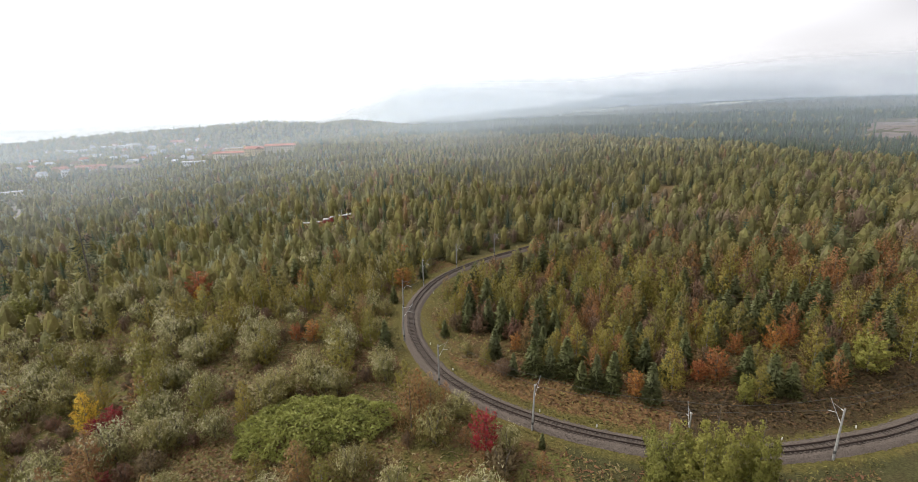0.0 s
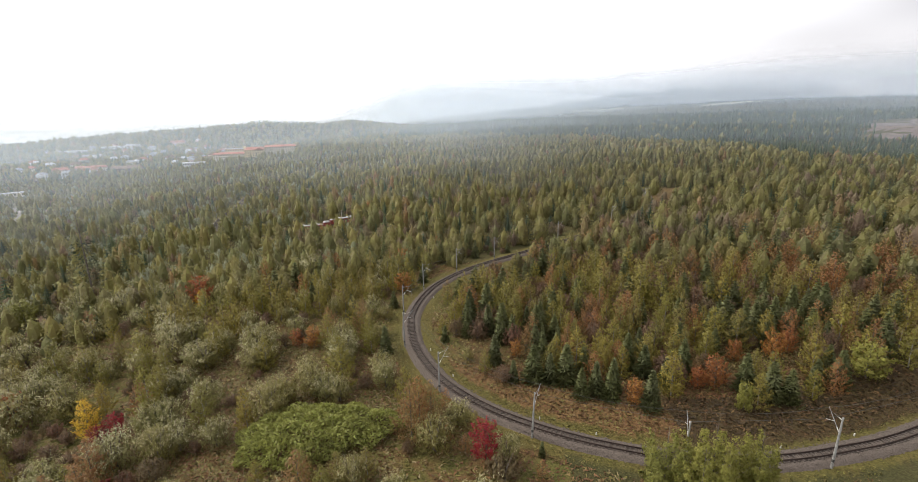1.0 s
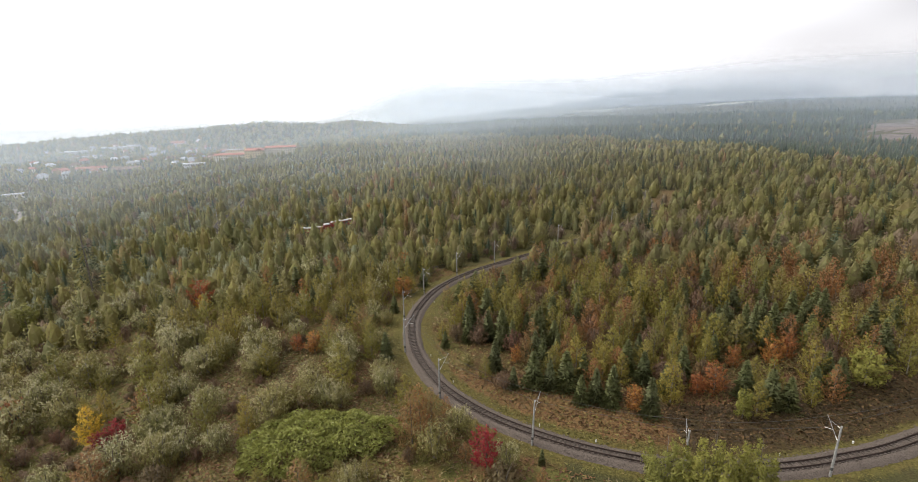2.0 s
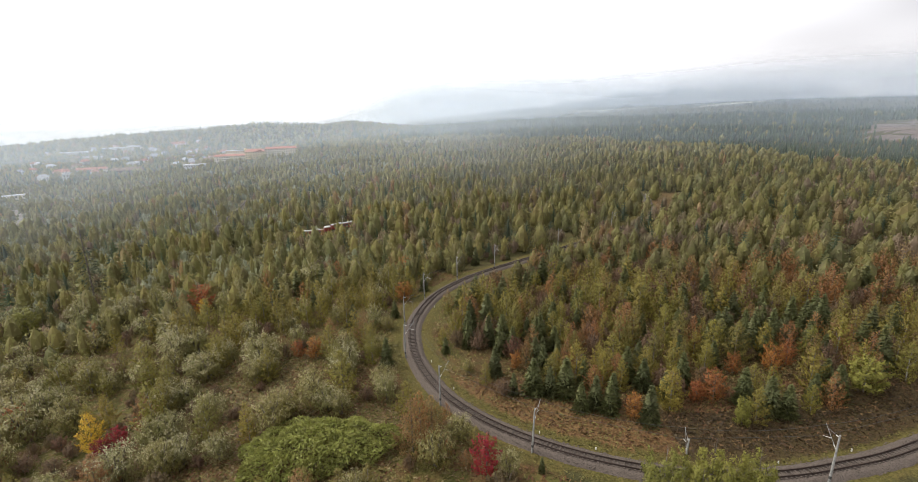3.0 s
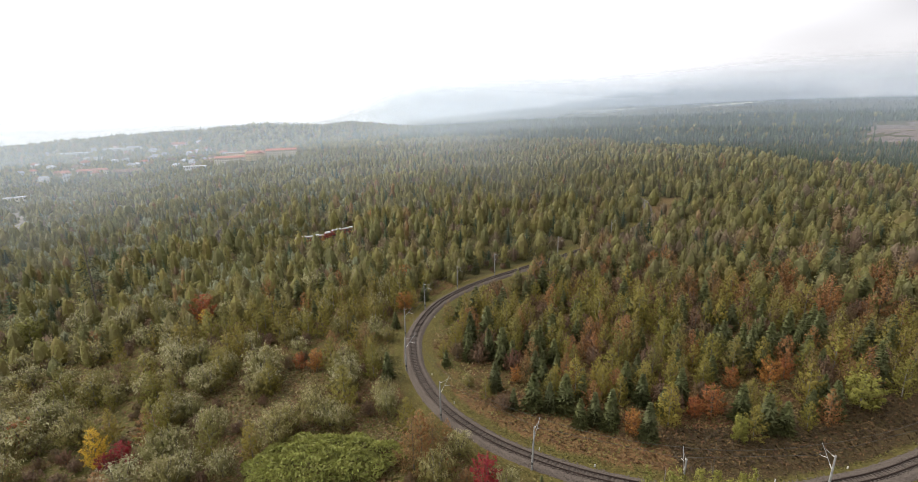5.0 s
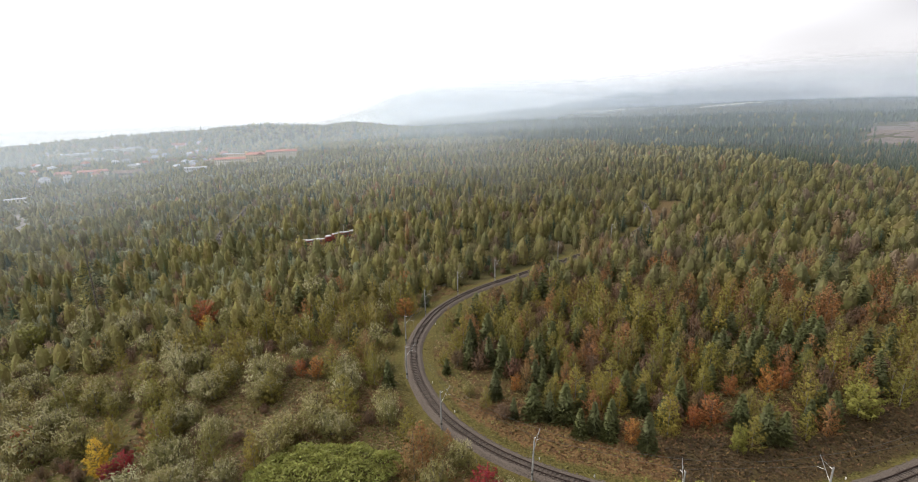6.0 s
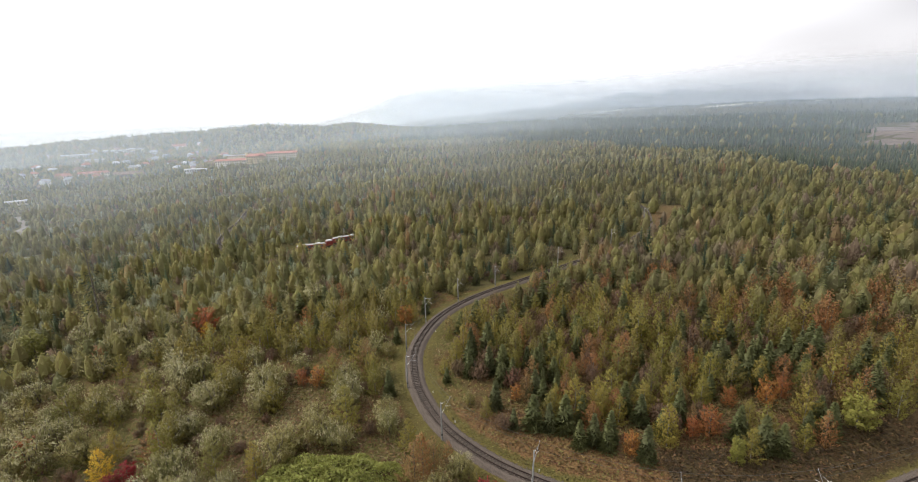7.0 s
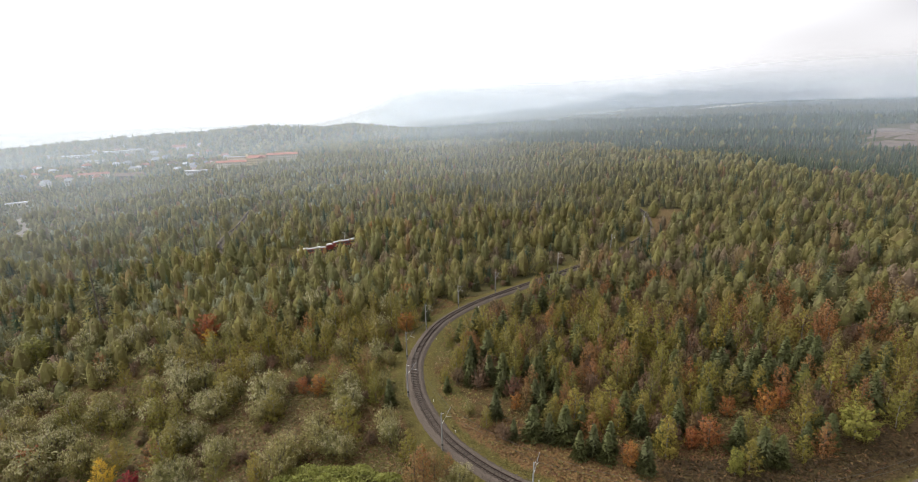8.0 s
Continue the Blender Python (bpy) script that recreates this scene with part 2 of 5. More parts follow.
def empty(name, m, label, category, group="", kind=""):
    ob = new(name)
    ob.matrix_basis = m
    ob.empty_display_size = 0.3
    return tagged(ob, label, category, group, kind)


# ---- the plan: the railway's line and the lie of the land ----
def glide(points, step):
    """Evenly spaced points on a Catmull-Rom line through plan points."""
    p = [np.array(q, dtype=float) for q in points]
    p = [2 * p[0] - p[1]] + p + [2 * p[-1] - p[-2]]
    out = []
    for i in range(1, len(p) - 2):
        for s in np.linspace(0, 1, 40, endpoint=False):
            out.append(0.5 * (2 * p[i] + (p[i + 1] - p[i - 1]) * s + (2 * p[i - 1] - 5 * p[i] + 4 * p[i + 1] - p[i + 2]) * s * s
                              + (3 * p[i] - p[i - 1] - 3 * p[i + 1] + p[i + 2]) * s ** 3))
    out = np.array(out + [p[-2]])
    run = np.concatenate([[0], np.cumsum(np.hypot(*np.diff(out, axis=0).T))])
    at = np.arange(0, run[-1], step)
    return np.column_stack([np.interp(at, run, out[:, k]) for k in (0, 1)])


LOOP = [(122, 92), (92, 71), (65, 60), (52, 56.6), (42, 55.2), (31, 55.6), (20, 58.8), (11, 63.3), (3.4, 69), (-3.4, 77), (-8.2, 87), (-10.9, 98),
        (-11.1, 110.5), (-6.4, 127), (3.9, 141.4), (18.6, 154.3), (36, 168), (60, 187), (82, 210), (95, 238), (102, 272), (92, 310), (64, 329)]
BACK = [(64, 329), (41, 318), (14, 297), (-10, 278), (-34, 260), (-56, 243), (-80, 230), (-108, 234), (-131, 255), (-143, 288), (-150, 322), (-165, 375)]
LINE = glide(LOOP + BACK[1:], 0.7)


def sstep(a, b, v):
    t = np.clip((v - a) / (b - a), 0, 1)
    return t * t * (3 - 2 * t)


def land_height(x, y):
    """Height of the land without the railway: it falls away to one side and rises gently to the other."""
    left = -0.085 * np.clip(-x - 12, 0, 420)
    left = left * (1 - 0.35 * sstep(500, 900, y) * (1 - sstep(300, 600, -x)))
    right = 0.05 * np.clip(x - 25, 0, 130) - 4.0 * sstep(250, 900, np.hypot(x, y)) * sstep(0, 150, x)
    far = -4.8 * sstep(180, 500, y) * (1 - sstep(0, 200, x)) * (1 - sstep(0, 200, -x))
    swell = 0.7 * np.sin(x / 23 + 1.3) * np.sin(y / 31) + 0.35 * np.sin(x / 9.1 + y / 13.7)
    r = np.hypot(x, y)
    b = np.degrees(np.arctan2(x, y))
    hills = sstep(1300, 4200, r) * sstep(-14, 12, b) * (42 + 50 * sstep(-0.2, 0.9, x / np.maximum(r, 1)) + 16 * np.sin(x / 410 + 0.6) * np.sin(y / 530))
    # the town's rise and the wooded ridge behind it are shaped to fit the camera's view
    knoll = 11.0 * np.exp(-((x + 300) / 130) ** 2 - ((y - 735) / 150) ** 2)
    # the birch plateau ends in a slope down to a belt of spruce forest
    dip = -9.0 * sstep(0, 130, x - plateau_edge(y)) * (1 - sstep(900, 1300, r))
    land = left + right + far + swell - 0.8 + hills + knoll + dip
    crest = np.interp(b, (-60, -43, -39, -34, -29, -21, -17.5, -15, -12, -8), (-36, -26, -14, -3, 6, 23, 17, 13, 23, 6))
    w = np.exp(-((r - 1900) / 260) ** 2) * (1 - sstep(-9, -3, b)) * (y > 0)
    return land * (1 - w) + crest * w


def plateau_edge(y):
    """Where the birch plateau ends, as x for each y."""
    return np.interp(y, (0, 300, 480, 770, 1100, 1160), (330, 292, 282, 215, 0, -900))


LINE_Z = np.zeros(len(LINE))
_k = np.arange(len(LINE))
_n = land_height(LINE[:, 0], LINE[:, 1])
_run = _k * 0.7
LINE_Z = (_n + 0.9) * sstep(215, 330, _run)
# line lowered here so that the train fits the camera's view
LINE_Z -= 3.4 * np.exp(-(np.hypot(LINE[:, 0] + 72, LINE[:, 1] - 233) / 45) ** 2)
LINE_Z = np.convolve(np.pad(LINE_Z, 40, mode="edge"), np.ones(81) / 81, mode="valid")


def near_line(x, y):
    """Distance to the railway's axis and the axis' height there."""
    x, y = np.atleast_1d(np.asarray(x, dtype=float)), np.atleast_1d(np.asarray(y, dtype=float))
    best, bz = np.full(x.shape, 1e9), np.zeros(x.shape)
    close = np.hypot(x, y) < 460
    idx = np.where(close)[0]
    for chunk in np.array_split(idx, max(1, len(idx) // 4000)):
        if len(chunk) == 0:
            continue
        d = np.hypot(x[chunk, None] - LINE[None, ::3, 0], y[chunk, None] - LINE[None, ::3, 1])
        k = d.argmin(1)
        best[chunk], bz[chunk] = d[np.arange(len(chunk)), k], LINE_Z[::3][k]
    return best, bz


def height(x, y, dz=None):
    d, z = near_line(x, y) if dz is None else dz
    h = land_height(np.atleast_1d(x), np.atleast_1d(y))
    w = sstep(3.0, 10.0, d)
    return (z - 0.62) * (1 - w) + h * w


def inside_loop(x, y):
    return (np.hypot((x - 41), (y - 107) / 1.02) < 51.5) | ((x > 45) & (y > 64 + 0.5 * np.abs(x - 60)) & (y < 160 + 0.8 * (x - 20)))


# ---- ground ----
def build_ground():
    rad = np.concatenate([np.linspace(0, 30, 8), np.linspace(33, 180, 120), np.geomspace(182, 4800, 90)])
    ang = np.concatenate([np.linspace(-52, 52, 260), np.linspace(56, 304, 40)])
    ang = np.radians(ang)
    x, y = np.outer(rad, np.sin(ang)), np.outer(rad, np.cos(ang))
    fx, fy = x.ravel(), y.ravel()
    dz = near_line(fx, fy)
    z = height(fx, fy, dz)
    # what covers the land: forest floor, verge grass, bracken bank, straw
    d, inn, r = dz[0], inside_loop(fx, fy), np.hypot(fx, fy)
    cover = np.zeros((len(fx), 4))
    # from x 32 on, the bank's colour is darkened for the wood's shade
    for where, colour, weight in ((r > 150, (0.048, 0.046, 0.020), 0.75), (inn & (d > 9) & (r < 170), (0.075, 0.042, 0.023), 0.6), (np.hypot(fx + 38, fy - 78) < 10, (0.115, 0.100, 0.046), 0.6),
                                  (d < 4.6, (0.088, 0.075, 0.023), 0.75), (inn & (fy < 84) & (d > 4.2) & (d < 15) & (fx < 32), (0.150, 0.086, 0.040), 0.85),
                                  (inn & (fy < 84) & (d > 3.0) & (d < 15) & (fx >= 32), (0.052, 0.036, 0.018), 0.85), (~inn & (fy < 60) & (fx > 14) & (d > 3.5), (0.044, 0.042, 0.018), 0.85),
                                  ((d > 2.6) & ((np.hypot(fx + 8, fy - 179) < 9) | (np.hypot(fx - 98, fy - 231) < 17) | (np.hypot(fx - 112, fy - 247) < 14)), (0.105, 0.064, 0.034), 0.65)):
        cover[where] = (*colour, weight)
    nr, na = len(rad), len(ang)
    i, j = np.meshgrid(np.arange(nr - 1), np.arange(na), indexing="ij")
    j2 = (j + 1) % na
    quads = np.stack([i * na + j, (i + 1) * na + j, (i + 1) * na + j2, i * na + j2], -1).reshape(-1, 4)
    ob = new("ground", quad_mesh("ground", np.column_stack([x.ravel(), y.ravel(), z]), quads[:, ::-1], MAT["ground"], cover, smooth=True))
    tagged(ob, "rolling autumn ground of olive grass and rusty bracken", "ground", kind="structure")


build_ground()


# ---- buildings: name, x, y, turn, length, depth, wall height, roof height, wall, roof, storeys, label ----
HOUSES = [
    ("house", -645, 794, 38, 22, 11, 7.5, 4.0, "pink", "redtile", 2, "pink plastered house with a red hipped roof among trees"),
    ("row_house", -628, 838, 32, 46, 11, 6.5, 3.5, "cream", "redtile", 2, "long cream row house with a red tiled roof"),
    ("villa", -545, 806, 20, 44, 12, 5.0, 4.5, "darkwood", "browntile", 1, "long dark timber villa with a brown roof"),
    ("warehouse", -955, 1225, 38, 62, 20, 9, 1.0, "white", "paleroof", 2, "long white flat-roofed hall in the haze"),
    ("warehouse", -905, 1305, 36, 58, 18, 9, 1.0, "white", "paleroof", 2, "long white flat-roofed hall in the haze"),
    ("villa", -785, 1391, 30, 36, 14, 10, 5.0, "pink", "redtile", 3, "pale pink villa with a red roof in the haze"),
    ("warehouse", -512, 555, 43, 20, 12, 3.6, 0.8, "cream", "greyroof", 1, "low grey flat-roofed building at the wood's edge"),
    ("house", -505, 935, 10, 14, 10, 6, 4, "white", "greyroof", 2, "white house with a grey roof"),
    ("house", -590, 1010, 60, 16, 11, 6, 4.5, "white", "browntile", 2, "white house with a brown roof"),
]
HOUSES_B = [
    ("house", -700, 900, 15, 16, 10, 6, 4.5, "cream", "browntile", 2, "cream house with a brown roof"),
    ("house", -760, 1000, 70, 15, 11, 6.5, 4.5, "white", "redtile", 2, "white house with a red roof"),
    ("house", -850, 1100, 35, 18, 11, 7, 5, "cream", "browntile", 2, "cream house with a brown roof"),
    ("house", -690, 1120, 50, 16, 12, 7, 5, "white", "greyroof", 2, "white house with a grey roof"),
    ("house", -790, 1280, 20, 20, 12, 8, 5, "white", "greyroof", 2, "white house with a grey roof"),
    ("villa", -870, 1330, 10, 36, 14, 9, 4, "cream", "greyroof", 3, "large cream villa with a grey roof"),
    ("house", -660, 1300, 80, 18, 12, 8, 5, "white", "redtile", 2, "white house with a red roof"),
    ("house", -560, 1180, 30, 18, 12, 7, 5, "cream", "redtile", 2, "cream house with a red roof"),
]
HOUSES_B.append(("warehouse", -825, 1109, 37, 40, 16, 8, 1.0, "cream", "greyroof", 2, "long pale flat-roofed hall among trees"))
# a made-up low white block stands in for parked vans
HOUSES_B.append(("shed", -388, 722, 15, 30, 10, 4.5, 0.8, "white", "paleroof", 1, "low white block in place of parked vans"))
_rng = np.random.default_rng(77)
for _i in range(46):
    _b, _r = radians(-42 + 17 * _rng.random()), 900 + 800 * _rng.random()
    _w, _t = ("white", "cream", "white", "pink")[_i % 4], ("greyroof", "browntile", "paleroof", "redtile", "greyroof")[_i % 5]
    HOUSES_B.append(("house", _r * math.sin(_b), _r * math.cos(_b), 90 * _rng.random(), 9 + 6 * _rng.random(), 7.5 + 2.5 * _rng.random(), 5.5 + 2 * _rng.random(), 3.6, _w, _t, 2,
                     {"white": "white", "cream": "cream", "pink": "pink"}[_w] + " plastered house among trees in the haze"))
HOTEL_AT, HOTEL_TURN = (-300, 733), 17.6
PLOTS = [(h[1], h[2], 0.5 * h[4] + 1) for h in HOUSES] + [(h[1], h[2], 0.4 * h[4]) for h in HOUSES_B] + [(HOTEL_AT[0] + s * 0.953, HOTEL_AT[1] + s * 0.302, 17) for s in (-48, -24, 0, 24, 48)] + [(-385, 715, 14), (-410, 735, 12), (690, 728, 80), (790, 835, 95), (900, 950, 105), (1005, 1060, 105), (1105, 1165, 95)]


# ---- railway ----
def normals_of(line):
    d = np.gradient(line, axis=0)
    d /= np.hypot(d[:, 0], d[:, 1])[:, None]
    return np.column_stack([-d[:, 1], d[:, 0]])


LINE_N = normals_of(LINE)


def sweep(profile, side=0.0, lift=0.0, jitter=0.0, first=0, last=None, every=1, seed=3):
    """Vertices and quads of a profile drawn along the railway."""
    rng = np.random.default_rng(seed)
    sl = slice(first, last, every)
    p, q, z = LINE[sl], LINE_N[sl], LINE_Z[sl]
    m, k = len(p), len(profile)
    v = np.zeros((m, k, 3))
    for i, (a, b) in enumerate(profile):
        v[:, i, 0], v[:, i, 1], v[:, i, 2] = p[:, 0] + q[:, 0] * (a + side), p[:, 1] + q[:, 1] * (a + side), z + b + lift
    v += rng.normal(0, 1, v.shape) * jitter
    i, j = np.meshgrid(np.arange(m - 1), np.arange(k - 1), indexing="ij")
    quads = np.stack([i * k + j, i * k + j + 1, (i + 1) * k + j + 1, (i + 1) * k + j], -1).reshape(-1, 4)
    return v.reshape(-1, 3), quads


GAUGE = 1.08


def build_track():
    track = empty("railway_track", pose(0, 0, 0), "single curving railway track on grey-brown ballast", "railway track", kind="structure")
    # ballast bed, its shoulders uneven
    prof = [(-2.6, -0.95), (-2.2, -0.72), (-1.85, -0.46), (-1.55, -0.26), (-1.25, -0.17), (-0.6, -0.20), (0, -0.19), (0.6, -0.20), (1.25, -0.17), (1.55, -0.26), (1.85, -0.46), (2.2, -0.72), (2.6, -0.95)]
    v, q = sweep(prof, jitter=0.035)
    bed = new("ballast_bed", quad_mesh("ballast_bed", v, q, MAT["ballast"]))
    bed.parent = track
    # dark strip along each rail: rust, with the rail's shade painted in
    for side in (-GAUGE / 2, GAUGE / 2):
        v, q = sweep([(-0.26, -0.172), (-0.1, -0.160), (0.1, -0.160), (0.26, -0.172)], side=side, jitter=0.012, seed=4)
        strip = new("rail_shade_bed", quad_mesh("rail_shade_bed", v, q, MAT["rust_shade"]))
        strip.parent = track
        tagged(strip, "dark rusty ballast strip, rail shade painted in")
    # loose stones on the bed and its shoulders, too many to count
    rng = np.random.default_rng(11)
    n = 12000
    k = rng.integers(20, 420, n)
    a = rng.uniform(-2.1, 2.1, n)
    zz = np.interp(a, [p[0] for p in prof], [p[1] for p in prof])
    c = np.column_stack([LINE[k, 0] + LINE_N[k, 0] * a, LINE[k, 1] + LINE_N[k, 1] * a, LINE_Z[k] + zz]) + np.column_stack([rng.uniform(-0.35, 0.35, (n, 2)), np.zeros(n)])
    s = rng.uniform(0.06, 0.17, n)
    corner = np.array([(1, 0, 0), (0, 1, 0), (-1, 0, 0), (0, -1, 0), (0, 0, 0.9)])
    spin = rng.uniform(0, 6.28, n)
    cs, sn = np.cos(spin), np.sin(spin)
    vv = c[:, None, :] + s[:, None, None] * np.stack([corner[None, :, 0] * cs[:, None] - corner[None, :, 1] * sn[:, None],
                                                       corner[None, :, 0] * sn[:, None] + corner[None, :, 1] * cs[:, None],
                                                       np.repeat(corner[None, :, 2], n, 0)], -1)
    tri = (np.arange(n)[:, None, None] * 5 + np.array([(0, 1, 4), (1, 2, 4), (2, 3, 4), (3, 0, 4)])[None]).reshape(-1, 3)
    st = new("ballast_stones", quad_mesh("ballast_stones", vv.reshape(-1, 3), tri, MAT["ballast"]))
    st.parent = track
    tagged(st, "loose grey ballast stones", kind="stuff")
    # rails, made thicker to take in their shadow sides
    rp = [(-0.085, 0.0), (-0.085, 0.02), (-0.025, 0.04), (-0.025, 0.12), (-0.055, 0.135), (-0.055, 0.18), (0.055, 0.18), (0.055, 0.135), (0.025, 0.12), (0.025, 0.04), (0.085, 0.02), (0.085, 0.0)]
    for side in (-GAUGE / 2, GAUGE / 2):
        v, q = sweep(rp, side=side, lift=-0.06)
        r = new("rail", quad_mesh("rail", v, q, MAT["rail"]))
        r.parent = track
        tagged(r, "rusty steel rail worn smooth on top")
    # sleepers
    bm = bmesh.new()
    box(bm, (0, 0, 0), (1.85, 0.24, 0.16), taper=0.95)
    me = bpy.data.meshes.new("sleeper")
    bm.to_mesh(me)
    bm.free()
    me.materials.append(MAT["sleeper"])
    rng = np.random.default_rng(5)
    for i in range(62, 352):
        ob = new("sleeper", me)
        ob.parent = track
        ob.matrix_basis = Matrix.Translation((*LINE[i], LINE_Z[i] - 0.13 + rng.uniform(-0.015, 0.015))) @ Matrix.Rotation(math.atan2(LINE_N[i, 1], LINE_N[i, 0]) + rng.normal(0, 0.015), 4, "Z")
    rest = [i for i in range(4, len(LINE) - 2) if not 62 <= i < 352]
    bm = bmesh.new()
    for i in rest:
        box(bm, (*LINE[i], LINE_Z[i] - 0.13), (1.85, 0.24, 0.16), Matrix.Rotation(math.atan2(LINE_N[i, 1], LINE_N[i, 0]), 3, "Z"))
    tagged(part("sleepers_beyond", bm, MAT["sleeper"], track), "weathered dark sleepers", kind="stuff")


build_track()


def build_mast(reach=2.0):
    """A tapered concrete mast with a raked bracket tube, tie, insulators and steady arm; +x points to the track."""
    m = empty("catenary_mast", pose(0, 0, 0), "grey concrete overhead-line mast with raked steel bracket", "mast", "masts along the railway")
    bm = bmesh.new()
    tube(bm, [(0, 0, -0.9), (0, 0, 3.0), (0, 0, 7.4)], [0.17, 0.15, 0.11], 8)
    part("pole", bm, MAT["concrete"], m)
    bm = bmesh.new()
    tube(bm, [(0, 0, 0.85), (0, 0, 1.25)], [0.185, 0.18], 8)
    part("tar_band", bm, MAT["band"], m, "dark tar band")
    bm = bmesh.new()
    tube(bm, [(0, 0, 7.35), (0, 0, 7.48)], [0.14, 0.09], 8)
    part("cap", bm, MAT["concrete"], m)
    bm = bmesh.new()
    tube(bm, [(0.1, 0, 5.2), (reach + 0.1, 0, 7.8)], [0.035, 0.03], 6)
    part("bracket_tube", bm, MAT["steel"], m, "raked steel tube")
    bm = bmesh.new()
    tube(bm, [(0.1, 0, 7.1), (reach * 0.8, 0, 7.3)], [0.018, 0.018], 5)
    part("tie_rod", bm, MAT["steel"], m)
    for a, b in (((0.15, 0, 5.26), (0.5, 0, 5.70)), ((0.15, 0, 7.1), (0.5, 0, 7.14))):
        bm = bmesh.new()
        d = [Vector(a).lerp(Vector(b), k / 6) for k in range(7)]
        tube(bm, d, [0.04, 0.07, 0.04, 0.07, 0.04, 0.07, 0.04], 8)
        part("insulator", bm, MAT["porcelain"], m, "ribbed pale insulator")
    bm = bmesh.new()
    tube(bm, [(1.0, 0, 6.3), (reach + 0.1, 0, 5.9)], [0.032, 0.028], 5)
    part("steady_arm", bm, MAT["porcelain"], m, "pale steady arm")
    bm = bmesh.new()
    tube(bm, [(reach, 0, 7.6), (reach + 0.02, 0, 5.92)], [0.01, 0.01], 4)
    part("dropper", bm, MAT["wire"], m)
    return m


MAST_AT = [(100, 74), (70, 58), (48.9, 53.0), (28.5, 53.6), (10.2, 61.0), (-4.2, 74.0), (-12.1, 91.5), (-14.0, 107.5), (-11.9, 125.0), (-3.4, 141.5), (9.4, 153.8), (35.3, 172.0),
           (61, 193), (84, 229), (16, 302), (42, 325), (64, 335), (-143, 283), (-30, 262), (-60, 243)]


def build_masts():
    first = build_mast()
    made = None
    holds = []
    for x, y in MAST_AT:
        k = int(np.hypot(LINE[:, 0] - x, LINE[:, 1] - y).argmin())
        s = np.sign((x - LINE[k, 0]) * LINE_N[k, 0] + (y - LINE[k, 1]) * LINE_N[k, 1]) or -1
        out = LINE_N[k] * s
        p = LINE[k] + out * 2.1
        z = LINE_Z[k] - 0.5
        lean = Euler((radians(2.2 if x > 5 and y < 75 else 0.6 * math.sin(k)), radians(0.4 * math.cos(k * 1.7)), 0)).to_matrix().to_4x4()
        m = Matrix.Translation((p[0], p[1], z)) @ Matrix.Rotation(math.atan2(-out[1], -out[0]), 4, "Z") @ lean
        if made is None:
            first.matrix_basis = m
            made = first
        else:
            copy_thing(first, m)
        holds.append((k, s))
    return sorted(holds)


HOLDS = build_masts()


def build_wires():
    """Contact and carrying wire, span by span from mast to mast."""
    wires = empty("overhead_wire", pose(0, 0, 0), "thin dark contact and carrying wires over the track", "overhead wire")
    ends = [0] + [k for k, s in HOLDS] + [len(LINE) - 1]
    for name, zl, sag in (("contact_wire", 5.4, 0.05), ("carrying_wire", 7.1, 0.75)):
        bm = bmesh.new()
        pts = []
        for a, b in zip(ends, ends[1:]):
            pa = Vector((*LINE[a], LINE_Z[a] + zl))
            pb = Vector((*LINE[b], LINE_Z[b] + zl))
            for s in np.linspace(0, 1, 7)[:-1]:
                p = pa.lerp(pb, s)
                p.z -= sag * 4 * s * (1 - s)
                pts.append(p)
        pts.append(pb)
        tube(bm, pts, [0.022] * len(pts), 4)
        part(name, bm, MAT["wire"], wires)


build_wires()


def build_markers():
    """Short white posts beside the ballast."""
    post = empty("marker_post", pose(0, 0, 0), "short white stone marker post beside the ballast", "marker post", "marker posts along the track")
    bm = bmesh.new()
    box(bm, (0, 0, 0.15), (0.20, 0.14, 0.75), taper=0.85)
    part("shaft", bm, MAT["porcelain"], post)
    first = True
    for x, y in ((12.5, 66.5), (44, 58.5), (56.5, 60.5), (-0.5, 79.5), (-5.5, 89.5), (-6.8, 118), (5.2, 139.3), (20, 62.5)):
        k = int(np.hypot(LINE[:, 0] - x, LINE[:, 1] - y).argmin())
        s = np.sign((x - LINE[k, 0]) * LINE_N[k, 0] + (y - LINE[k, 1]) * LINE_N[k, 1]) or 1
        p = LINE[k] + LINE_N[k] * s * 2.55
        m = pose(p[0], p[1], LINE_Z[k] - 0.72, 0, 3, 20 * k)
        if first:
            post.matrix_basis = m
            first = False
        else:
            copy_thing(post, m)


build_markers()


# ---- trees ----
def leaf_quads(rng, c, axis, size, aspect=0.6, spread=0.8):
    """Leaf clusters: slim triangles at the points c whose long side follows axis."""
    n = len(c)
    a = axis + rng.normal(0, spread, (n, 3))
    a /= np.linalg.norm(a, axis=1)[:, None] + 1e-9
    b = np.cross(a, rng.normal(0, 1, (n, 3)))
    b /= np.linalg.norm(b, axis=1)[:, None] + 1e-9
    s = np.asarray(size).reshape(-1, 1) * np.ones((n, 1))
    v = np.stack([c - a * s * 0.5 + b * s * aspect * 0.5, c - a * s * 0.42 - b * s * aspect * 0.5, c + a * s * 0.58], 1)
    return v.reshape(-1, 3)


